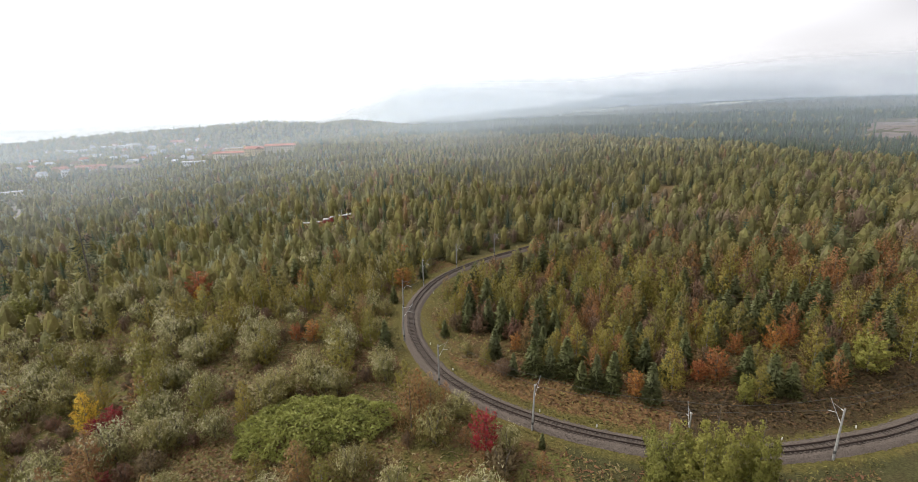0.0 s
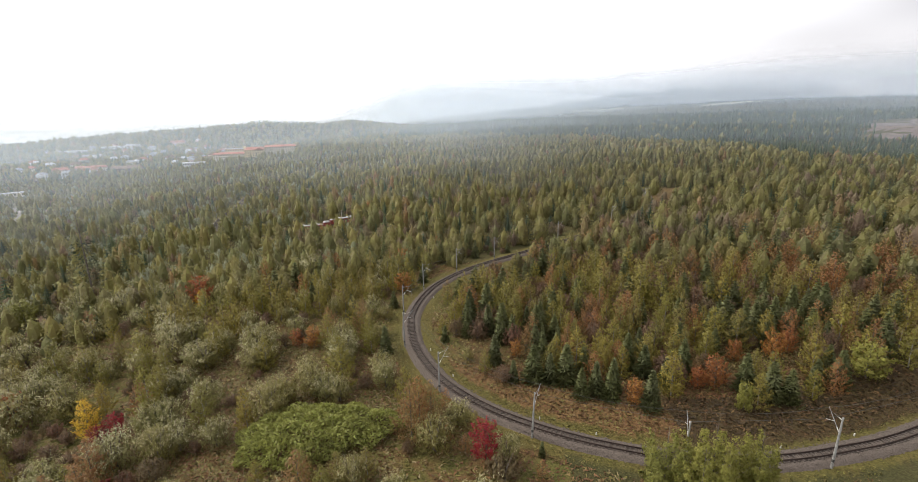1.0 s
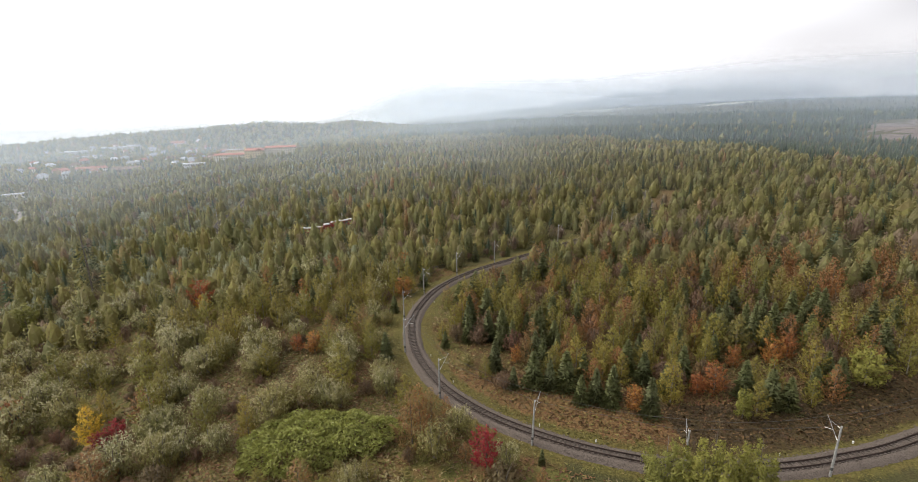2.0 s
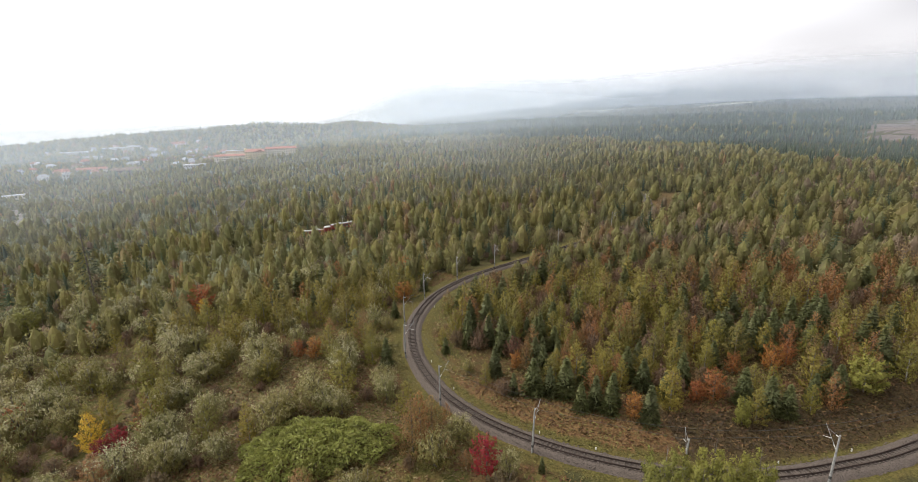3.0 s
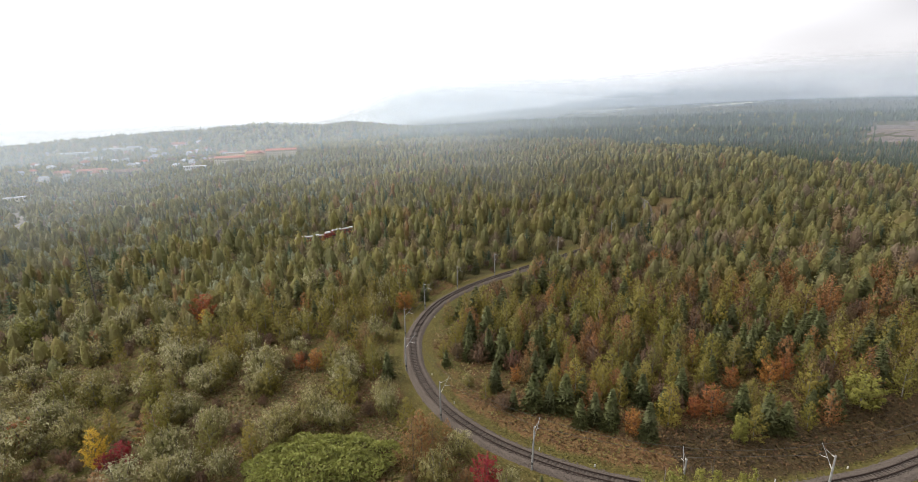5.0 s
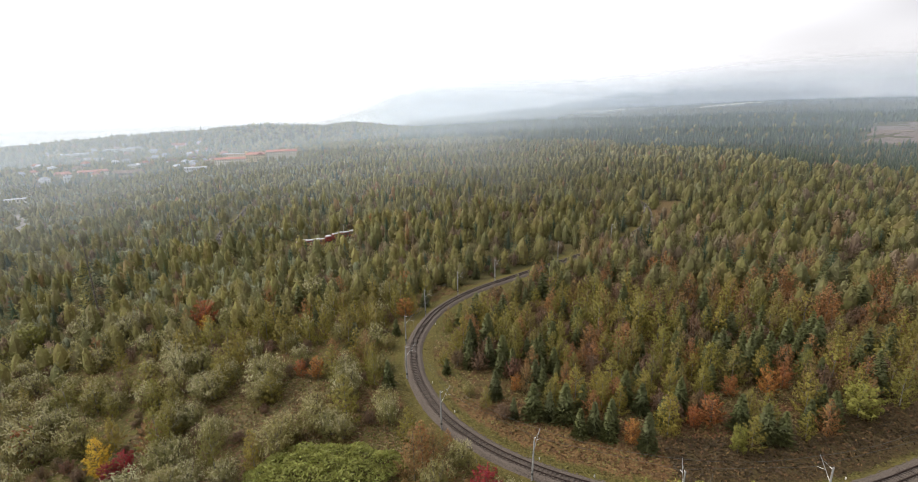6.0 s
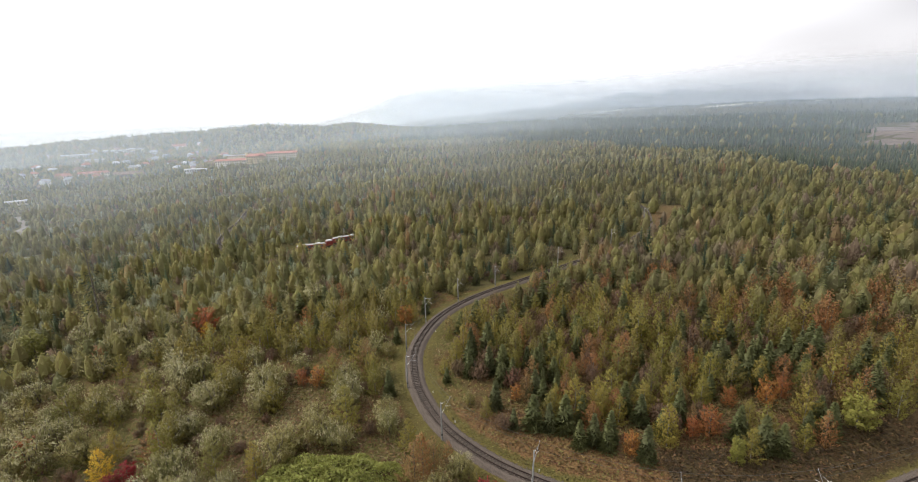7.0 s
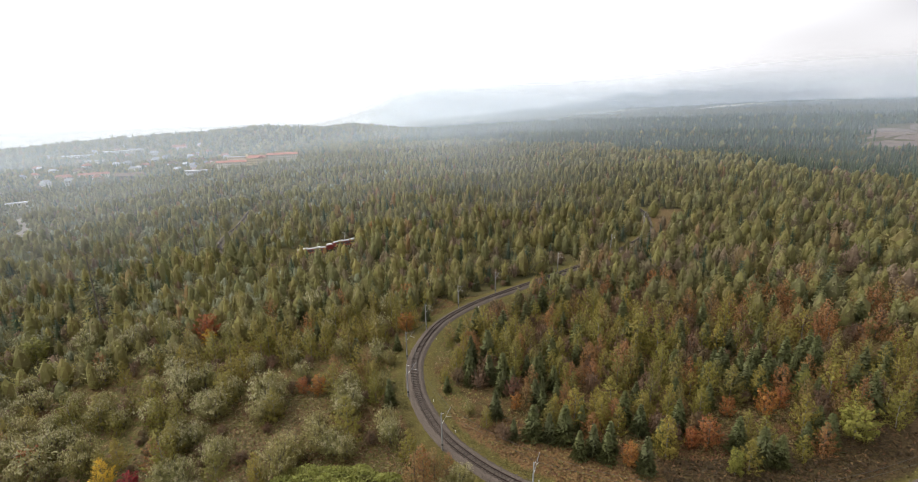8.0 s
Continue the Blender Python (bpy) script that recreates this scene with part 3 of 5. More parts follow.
def shingle_leaves(rng, c, out, axis, size, aspect, spread):
    """Leaf clusters that lie on a crown: they face outwards, their long side follows axis."""
    n = len(c)
    nrm = out + rng.normal(0, spread, (n, 3))
    nrm /= np.linalg.norm(nrm, axis=1)[:, None] + 1e-9
    a = axis + rng.normal(0, 0.35, (n, 3))
    a -= nrm * (a * nrm).sum(1)[:, None]
    a /= np.linalg.norm(a, axis=1)[:, None] + 1e-9
    b = np.cross(nrm, a)
    s = np.asarray(size).reshape(-1, 1) * np.ones((n, 1))
    v = np.stack([c - a * s * 0.5 + b * s * aspect * 0.5, c - a * s * 0.42 - b * s * aspect * 0.5, c + a * s * 0.58], 1)
    return v.reshape(-1, 3)


def rounded(v):
    """A crown's leaves turned outwards, with normals that follow the crown's rounded form."""
    t = v.reshape(-1, 3, 3).copy()
    c = t.mean(1)
    H, R = t[:, :, 2].max(), max(0.5, float(np.hypot(c[:, 0], c[:, 1]).max()))
    o = (c - np.array((0, 0, 0.42 * H))) / np.array((R * R, R * R, 0.32 * H * H))
    o /= np.linalg.norm(o, axis=1)[:, None] + 1e-9
    f = np.cross(t[:, 1] - t[:, 0], t[:, 2] - t[:, 0])
    f /= np.linalg.norm(f, axis=1)[:, None] + 1e-9
    back = (f * o).sum(1) < 0
    t[back] = t[back][:, ::-1]
    f[back] *= -1
    m = 0.55 * o + 0.45 * f
    m /= np.linalg.norm(m, axis=1)[:, None] + 1e-9
    return t.reshape(-1, 3), np.repeat(m, 3, axis=0)


def lump(rng, H, R, sides, levels, point):
    """The close inner leafage of a crown, uneven, too dense to see through."""
    lev = np.array(levels)
    rad = R * np.clip(1 - lev ** point, 0.05, 1) * (0.6 + 0.4 * np.minimum(1, lev / 0.3))
    ang = np.arange(sides) * 2 * math.pi / sides
    p = np.stack([np.outer(rad, np.cos(ang)), np.outer(rad, np.sin(ang)), np.repeat(lev[:, None] * H, sides, 1)], -1)
    p[:, :, :2] *= rng.uniform(0.7, 1.25, (len(lev), sides, 1))
    p[:, :, 2] += rng.uniform(-0.06, 0.06, (len(lev), sides)) * H
    q = np.roll(p, -1, 1)
    tip = np.array((0, 0, H * 0.97))
    t = [np.stack([p[:-1], q[:-1], q[1:]], 2).reshape(-1, 3, 3), np.stack([p[:-1], q[1:], p[1:]], 2).reshape(-1, 3, 3),
         np.stack([p[-1], q[-1], np.repeat(tip[None], sides, 0)], 1)]
    return np.concatenate(t).reshape(-1, 3)


def plumes(rng, tips, bases, n, size, aspect, fat, upward, wild, H, keep=0.55):
    """Leaf clusters along boughs that run from bases to tips, densest near the tips. Returns corners and their normals."""
    tips, bases = np.asarray(tips, dtype=float), np.asarray(bases, dtype=float)
    run = tips - bases
    long = np.linalg.norm(run, axis=1)
    k = rng.choice(len(tips), n, p=long / long.sum())
    s = rng.beta(1.9, 1.15, n)
    off = rng.normal(0, 1, (n, 3)) * (fat * (1.18 - s ** 2))[:, None]
    c = bases[k] + run[k] * s[:, None] + off
    c[:, 2] = np.maximum(c[:, 2], 0.12)
    wide = np.hypot(tips[:, 0], tips[:, 1]).max() + 0.2
    crown = (c - np.array((0, 0, 0.40 * H))) / np.array((wide, wide, 0.55 * H))
    crown /= np.linalg.norm(crown, axis=1)[:, None] + 1e-9
    puff = off / (np.linalg.norm(off, axis=1)[:, None] + 1e-9)
    out = crown * keep + puff * (1 - keep) + np.array((0, 0, 0.22))
    out /= np.linalg.norm(out, axis=1)[:, None] + 1e-9
    axis = run[k] / long[k][:, None]
    axis[:, 2] += upward
    v = shingle_leaves(rng, c, out, axis, size * rng.uniform(0.6, 1.3, n), aspect, wild)
    t = v.reshape(-1, 3, 3)
    f = np.cross(t[:, 1] - t[:, 0], t[:, 2] - t[:, 0])
    f /= np.linalg.norm(f, axis=1)[:, None] + 1e-9
    m = 0.72 * out + 0.28 * f
    m /= np.linalg.norm(m, axis=1)[:, None] + 1e-9
    return v, np.repeat(m, 3, axis=0)


def birch_crown(rng, n, size, H=6.9, R=2.35, low=0.10, point=2.9):
    """Ascending boughs round a stem: broad below, a feathery point above."""
    b = 46
    i = np.arange(b)
    t = low + (1 - low) * ((i + rng.uniform(0, 1, b)) / b) ** 0.9
    a = i * 2.4 + rng.uniform(-0.4, 0.4, b)
    q = R * np.clip(1 - t ** point, 0.03, 1) * (0.66 + 0.34 * np.minimum(1, t / 0.3)) * rng.uniform(0.62, 1.12, b)
    tips = np.column_stack([q * np.cos(a), q * np.sin(a), H * t])
    bases = np.column_stack([0.12 * tips[:, :2], np.maximum(H * t - 0.75 * q - 0.07 * H, 0.1)])
    return plumes(rng, tips, bases, n, size, 0.5, 0.105 * R, 0.5, 0.5, H)


def ovoid_crown(rng, n, size, H=7.8, R=2.2):
    return birch_crown(rng, n, size, H, R, 0.06, 3.0)


def poplar_crown(rng, n, size, H=9.0, R=3.0):
    """Several upright stems from one stool, each a plume of its own, the middle ones tallest."""
    tips, bases = [], []
    for i in range(9):
        a, q = i * 2.4 + rng.uniform(-0.3, 0.3), R * math.sqrt((i + 0.3) / 9) * rng.uniform(0.75, 1.0)
        top = H * (1.0 - 0.34 * (q / R) ** 1.5) * rng.uniform(0.74, 1.0)
        for j in range(13):
            t = 0.10 + 0.90 * (j + rng.random()) / 13
            b, w = j * 2.4 + i, 0.42 * R * (1.06 - t ** 1.8) * rng.uniform(0.6, 1.1)
            cx, cy = q * math.cos(a) * (0.55 + 0.45 * t), q * math.sin(a) * (0.55 + 0.45 * t)
            tips.append((cx + w * math.cos(b), cy + w * math.sin(b), top * t))
            bases.append((cx, cy, max(top * t - 1.1 * w - 0.3, 0.1)))
    return plumes(rng, tips, bases, n, size, 0.5, 0.24, 0.7, 0.6, H, 0.4)


def round_crown(rng, n, size, H=5.0, R=1.8):
    b = 34
    i = np.arange(b)
    t = 0.22 + 0.74 * (i + rng.uniform(0, 1, b)) / b
    a = i * 2.4 + rng.uniform(-0.4, 0.4, b)
    q = R * np.sqrt(np.clip(1 - ((t - 0.48) / 0.54) ** 2, 0.02, 1)) * rng.uniform(0.6, 1.12, b)
    tips = np.column_stack([q * np.cos(a), q * np.sin(a), H * t])
    bases = np.column_stack([0.2 * tips[:, :2], np.maximum(H * t - 0.55 * q - 0.05 * H, 0.15)])
    return plumes(rng, tips, bases, n, size, 0.6, 0.14 * R, 0.3, 0.6, H)


def dome(rng, b, H, R, steep):
    """Tips and bases of upright boughs that fan out under a domed top."""
    i = np.arange(b)
    a, q = i * 2.4 + rng.uniform(-0.3, 0.3, b), R * np.sqrt((i + 0.5) / b) * rng.uniform(0.75, 1.08, b)
    h = H * (1 - 0.58 * (q / R) ** 2) * rng.uniform(0.74, 1.05, b)
    tips = np.column_stack([q * np.cos(a), q * np.sin(a), h])
    bases = np.column_stack([tips[:, :2] * steep, 0.12 * h])
    return tips, bases


def willow_crown(rng, n, size, H=4.2, R=2.5):
    tips, bases = dome(rng, 42, H, R, 0.55)
    return plumes(rng, tips, bases, n, size, 0.34, 0.105 * R, 0.8, 0.45, H, 0.68)


def willow_shoots(rng, n, size, H=4.2, R=2.5):
    """Slim silvery shoots that stand out of the bush's top."""
    tips, bases = dome(rng, 42, H, R, 0.55)
    high = np.where(tips[:, 2] > 0.55 * H)[0]
    k = high[rng.integers(0, len(high), n)]
    s = rng.uniform(0.88, 1.14, n)
    c = bases[k] + (tips[k] - bases[k]) * s[:, None] + rng.normal(0, 0.085 * R, (n, 3)) * np.array((1, 1, 0.8))
    ax = np.column_stack([0.12 * tips[k, :2], np.full(n, 1.6)])
    out = np.column_stack([0.5 * tips[k, :2] / R, np.full(n, 0.75)]) + rng.normal(0, 0.25, (n, 3))
    out /= np.linalg.norm(out, axis=1)[:, None]
    v = shingle_leaves(rng, c, out, ax, size * rng.uniform(0.6, 1.3, n), 0.20, 0.3)
    return v, np.repeat(out, 3, axis=0)


def twig_crown(rng, n, size, H=3.2, R=1.6):
    tips, bases = dome(rng, 30, H, R, 0.5)
    return plumes(rng, tips, bases, n, size, 0.42, 0.13 * R, 0.7, 0.6, H, 0.5)


def spruce_crown(rng, n, size, H=7.0, R=1.9):
    """Whorls of drooping boughs, each a fan of needle sprays."""
    c, ax, sz = [], [], []
    if n < 20:
        for i in range(n):
            t, a = 0.08 + 0.85 * i / n, i * 2.4
            rr = R * (1 - t) * 0.45
            c.append((rr * math.cos(a), rr * math.sin(a), H * t))
            ax.append((0.4 * math.cos(a), 0.4 * math.sin(a), 1.0))
            sz.append(size * (1.25 - 0.75 * t) * 0.9)
        return rounded(leaf_quads(rng, np.array(c), np.array(ax), np.array(sz), 0.6, 0.2))
    levels = max(5, int(n ** 0.5 * 0.62))
    per = max(5, n // levels // 3)
    for i in range(levels):
        t = 0.04 + 0.95 * i / levels
        rr = R * (1 - t) ** 0.9 * rng.uniform(0.85, 1.1) + 0.08
        for k in range(per):
            a = 6.283 * (k + rng.uniform(-0.3, 0.3)) / per + i * 1.1
            bough = rr * rng.uniform(0.75, 1.15)
            for s in (0.35, 0.68, 1.0):
                c.append((bough * s * math.cos(a), bough * s * math.sin(a), H * t - 0.22 * bough * s * s + 0.08 * s))
                ax.append((math.cos(a), math.sin(a), -0.15 + 0.25 * s))
                sz.append(size * (0.75 + 0.5 * bough / R))
    c.append((0, 0, H * 0.98))
    ax.append((0, 0, 2))
    sz.append(size)
    return rounded(leaf_quads(rng, np.array(c), np.array(ax), np.array(sz), 0.62, 0.22))


def as_leaves(v):
    return np.arange(len(v)).reshape(-1, 3)


def leafy(name, grown, mat, tint=None):
    """A mesh of leaf clusters with the normals of the crown they make up."""
    v, nv = grown
    me = quad_mesh(name, v, as_leaves(v), mat, tint, smooth=True)
    me.normals_split_custom_set_from_vertices(nv.astype(np.float32))
    return me


def tree_trunk(rng, H, r, limbs, bare=0.3, stems=1):
    bm = bmesh.new()
    for s in range(stems):
        a = 6.283 * s / stems + rng.uniform(0, 1)
        lean = 0 if stems == 1 else 0.22
        top = (H * lean * math.cos(a), H * lean * math.sin(a), H * 0.9)
        mid = (top[0] * 0.4 + rng.normal(0, 0.05), top[1] * 0.4 + rng.normal(0, 0.05), H * 0.45)
        tube(bm, [(0.1 * math.cos(a) * (stems > 1), 0.1 * math.sin(a) * (stems > 1), -0.5), mid, top], [r, r * 0.62, r * 0.15], 6)
    for i in range(limbs):
        t = bare + (0.9 - bare) * (i + 0.5) / limbs
        a = i * 2.4
        l = H * 0.24 * (1.1 - t)
        tube(bm, [(0, 0, H * t * 0.88), (l * 0.6 * math.cos(a), l * 0.6 * math.sin(a), H * t * 0.88 + l * 0.5), (l * math.cos(a), l * math.sin(a), H * t * 0.88 + l * 1.1)], [r * 0.4, r * 0.25, r * 0.08], 4)
    return bm


# kind: (thing's name, crown maker, quads near, leaf size near, height, trunk radius, limbs, stems, bark, leaf material, label, category)
KINDS = {
    "birch": ("birch_tree", birch_crown, 2000, 0.25, 7.2, 0.08, 6, 1, "birchbark", "birch", "slender olive-green birch turning yellow in autumn", "tree"),
    "willow": ("willow_shrub", willow_crown, 2100, 0.29, 4.2, 0.09, 0, 5, "bark", "willow", "bushy grey-green willow with pale upright shoots", "shrub"),
    "spruce": ("spruce_tree", spruce_crown, 1200, 0.52, 7.0, 0.11, 0, 1, "bark", "spruce", "dark green young spruce with tiered boughs", "tree"),
    "rust": ("aspen_tree", birch_crown, 1700, 0.24, 7.2, 0.07, 6, 1, "bark", "rust", "rust-brown autumn aspen with thinning leaves", "tree"),
    "brown": ("alder_shrub", twig_crown, 1300, 0.24, 3.2, 0.06, 0, 5, "bark", "brown", "brown fading shrub with upright twigs", "shrub"),
    "orange": ("rowan_tree", round_crown, 1600, 0.24, 4.8, 0.09, 5, 1, "bark", "orange", "orange-leaved autumn rowan in full colour", "tree"),
    "red": ("rowan_tree", round_crown, 2400, 0.20, 4.4, 0.08, 5, 1, "bark", "red", "crimson-leaved autumn rowan tree", "tree"),
    "yellow": ("birch_tree", birch_crown, 2200, 0.24, 7.2, 0.09, 6, 1, "birchbark", "yellow", "golden yellow autumn birch", "tree"),
    "aspen": ("aspen_tree", birch_crown, 1700, 0.30, 7.2, 0.11, 6, 1, "birchbark", "willow", "tall grey-green aspen with a pale trunk", "tree"),
    "sallow": ("sallow_tree", round_crown, 3000, 0.24, 5.0, 0.10, 6, 1, "bark", "poplar", "round-headed yellow-green sallow at the wood's edge", "tree"),
    "poplar": ("poplar_tree", poplar_crown, 15000, 0.21, 9.0, 0.10, 5, 1, "bark", "poplar", "tall leafy yellow-green poplar beside the track", "tree"),
}
# colours of the merged woods, greyed and blued to stand in for haze
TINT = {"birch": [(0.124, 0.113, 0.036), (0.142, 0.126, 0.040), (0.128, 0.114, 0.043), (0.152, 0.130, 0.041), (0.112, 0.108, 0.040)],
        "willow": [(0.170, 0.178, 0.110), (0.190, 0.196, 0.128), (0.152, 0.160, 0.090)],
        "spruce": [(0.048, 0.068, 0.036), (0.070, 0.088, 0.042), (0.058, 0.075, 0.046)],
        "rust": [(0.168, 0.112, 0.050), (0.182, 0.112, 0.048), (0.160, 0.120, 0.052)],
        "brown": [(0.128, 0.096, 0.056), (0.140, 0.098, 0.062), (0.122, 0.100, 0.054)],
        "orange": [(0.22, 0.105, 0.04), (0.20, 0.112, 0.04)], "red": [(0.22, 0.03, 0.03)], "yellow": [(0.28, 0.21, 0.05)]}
SIZE = {"birch": 7.5, "willow": 4.2, "spruce": 7.0, "rust": 6.2, "brown": 3.2, "orange": 4.8, "red": 4.4, "yellow": 6.0}
PROTO = {}


def proto(kind, variant, fine=True):
    """Trunk and crown meshes of a kind of tree, made once."""
    if (kind, variant, fine) not in PROTO:
        name, maker, n, size, H, r, limbs, stems, bark, leaf, label, cat = KINDS[kind]
        rng = np.random.default_rng(sum(map(ord, kind)) * 10 + variant)
        if not fine:
            n, size, limbs = n * 2 // 5, size * 1.45, limbs // 3
        grown = maker(rng, n, size)
        if kind == "willow":
            tips = willow_shoots(rng, n // 4, size)
            crown = leafy("crown", tuple(np.concatenate(p) for p in zip(grown, tips)), MAT[leaf])
            crown.materials.append(MAT["shoots"])
            crown.polygons.foreach_set("material_index", np.repeat((0, 1), (len(grown[0]) // 3, len(tips[0]) // 3)).astype(np.int32))
        else:
            crown = leafy("crown", grown, MAT[leaf])
        bm = tree_trunk(rng, H, r, limbs, stems=stems)
        trunk = bpy.data.meshes.new("trunk")
        bm.to_mesh(trunk)
        bm.free()
        trunk.materials.append(MAT[bark])
        PROTO[(kind, variant, fine)] = (trunk, crown)
    return PROTO[(kind, variant, fine)]


def plant(kind, x, y, z, scale, turn, variant, wide=1.0, label="", fine=True):
    spec = KINDS[kind]
    m = Matrix.Translation((x, y, z)) @ Matrix.Rotation(turn, 4, "Z") @ Matrix.Diagonal((scale * wide, scale * wide, scale, 1))
    ob = empty(spec[0], m, label or spec[10], spec[11], "trees and shrubs beside the railway")
    trunk, crown = proto(kind, variant, fine)
    for nm, me in (("trunk", trunk), ("crown", crown)):
        c = new(nm, me)
        c.parent = ob
    return ob


# ---- where things grow ----
# trees that stand out: kind, x, y, height in metres, width factor
HEROES = [
    ("yellow", -63, 71, 8.2, 1.0), ("red", -58.5, 71, 4.0, 1.1), ("red", -60.5, 69.5, 3.2, 1.2), ("red", 3.0, 56.0, 6.6, 0.85),
    ("orange", 42.5, 72.5, 6.2, 1.0), ("orange", 39.6, 72.5, 4.2, 1.0), ("orange", 57, 80, 6.4, 0.9), ("orange", 50.5, 81, 4.6, 0.9), ("orange", 61, 82, 5.0, 0.9),
    ("sallow", 43.4, 65.6, 5.2, 0.8), ("orange", -74, 130, 8.5, 1.1), ("yellow", -73, 128, 5.0, 1.4), ("sallow", -124, 128, 8.5, 1.2),
    ("orange", -32, 96, 5.0, 1.1), ("orange", -36, 97, 4.2, 1.1), ("orange", -15.5, 124.5, 5.5, 1.3),
    ("birch", 53, 85, 9.0, 1.15), ("sallow", 68, 72.5, 7.0, 1.25), ("birch", 46, 104, 9.5, 1.2),
]
HEROES_B = [
    ("willow", -26.5, 76, 6.2, 1.0), ("willow", -23.5, 74.5, 5.2, 0.95), ("willow", -21, 73, 4.8, 0.9), ("willow", -13.5, 76.5, 5.6, 0.85),
    ("spruce", -15.2, 88.5, 6.4, 0.95), ("birch", -18.5, 90.5, 8.5, 1.0), ("willow", -113, 134, 7.2, 1.2), ("willow", -97.5, 132, 7.4, 1.15),
    ("spruce", 22, 71, 6.4, 1.0), ("spruce", 19.5, 70.5, 5.6, 1.0), ("spruce", 25, 71.5, 6.6, 1.0), ("spruce", 15.2, 75, 6.0, 1.0), ("spruce", 9.0, 76.2, 4.4, 0.95),
    ("brown", 7.2, 76.4, 3.4, 1.3), ("willow", 1.2, 84.5, 3.0, 0.8), ("spruce", 1.5, 95, 6.6, 0.9), ("brown", 3.5, 94, 4.6, 1.2),
    ("birch", 1.8, 62.5, 4.2, 1.0), ("spruce", 10.8, 57.2, 2.6, 0.8), ("spruce", 32, 76.5, 6.4, 1.1),
]
HEROES_C = [
    ("brown", -66.5, 66.5, 2.6, 1.5), ("brown", -66, 61, 3.2, 1.5), ("brown", -71.5, 67, 3.4, 1.5), ("brown", -61.5, 64, 2.6, 1.7), ("brown", -58, 65.5, 2.4, 1.6), ("orange", -69.5, 60.5, 2.8, 1.3), ("red", -71.5, 61.5, 3.4, 1.2), ("red", -50, 56.5, 2.4, 1.3),
    ("aspen", -85, 127, 13.0, 0.55), ("birch", -52, 121, 10.5, 0.6), ("aspen", -88, 130, 9.5, 0.6),
    ("poplar", 24.6, 50.0, 10.6, 1.10), ("poplar", 30.2, 49.6, 11.8, 1.05), ("poplar", 35.8, 49.6, 10.2, 0.95), ("poplar", 27.5, 46.8, 9.6, 1.1), ("willow", 26.5, 45.0, 4.4, 1.0),
    ("brown", -44.5, 58.5, 4.0, 1.3), ("willow", -46, 63, 6.4, 0.95), ("birch", -16.5, 53.2, 5.0, 1.1), ("birch", -21, 53.6, 5.4, 1.0), ("birch", -12.8, 54.0, 4.6, 1.2), ("birch", -27.5, 54.0, 4.6, 1.1),
    ("willow", -8.5, 48.5, 4.4, 0.9), ("rust", 0.2, 58.5, 3.0, 1.3), ("rust", -2.5, 61.0, 2.8, 1.3), ("rust", 10.0, 52.5, 3.4, 1.1), ("brown", 5, 52.5, 4.4, 1.3),
    ("spruce", 24.0, 69.5, 6.0, 1.0), ("spruce", 58, 88, 8.4, 1.0), ("spruce", 54, 86.5, 7.6, 1.0), ("spruce", 63, 90, 8.0, 1.0), ("spruce", 75, 93, 9.0, 1.0), ("spruce", 70, 95, 8.0, 1.0),
]


def near_hero(x, y):
    d = np.full(len(x), 1e9)
    for _, hx, hy, h, w in HEROES + HEROES_B + HEROES_C:
        d = np.minimum(d, np.hypot(x - hx, y - hy))
    return d


ROAD = [(-338, 366), (-350, 378), (-366, 392), (-380, 414), (-418, 453), (-451, 486)]
KNOTWEED = (-22.6, 63.2, 12.5, 7.0)
GLADES = [(-38, 78, 8.5), (-33, 86, 4.0), (97, 231, 8), (87, 222, 6), (80, 210, 5), (92, 214, 6), (106, 243, 7), (84, 198, 6), (141, 540, 15), (150, 525, 10), (-14, 179, 5), (-5, 182, 5), (2, 171, 3), (-146, 300, 9), (-141, 284, 8), (-137, 272, 6), (14, 147, 4.5), (-52, 66, 2.5), (-28, 52, 5), (9, 82, 3), (30, 88, 4)] + [(-135 - 32 * k / 9, 430 + 175 * k / 9, 6) for k in range(10)] + [(f * px, f * py, 8) for px, py in ROAD for f in (0.995, 0.97)] + [(92, 250, 6), (111, 256, 8)]


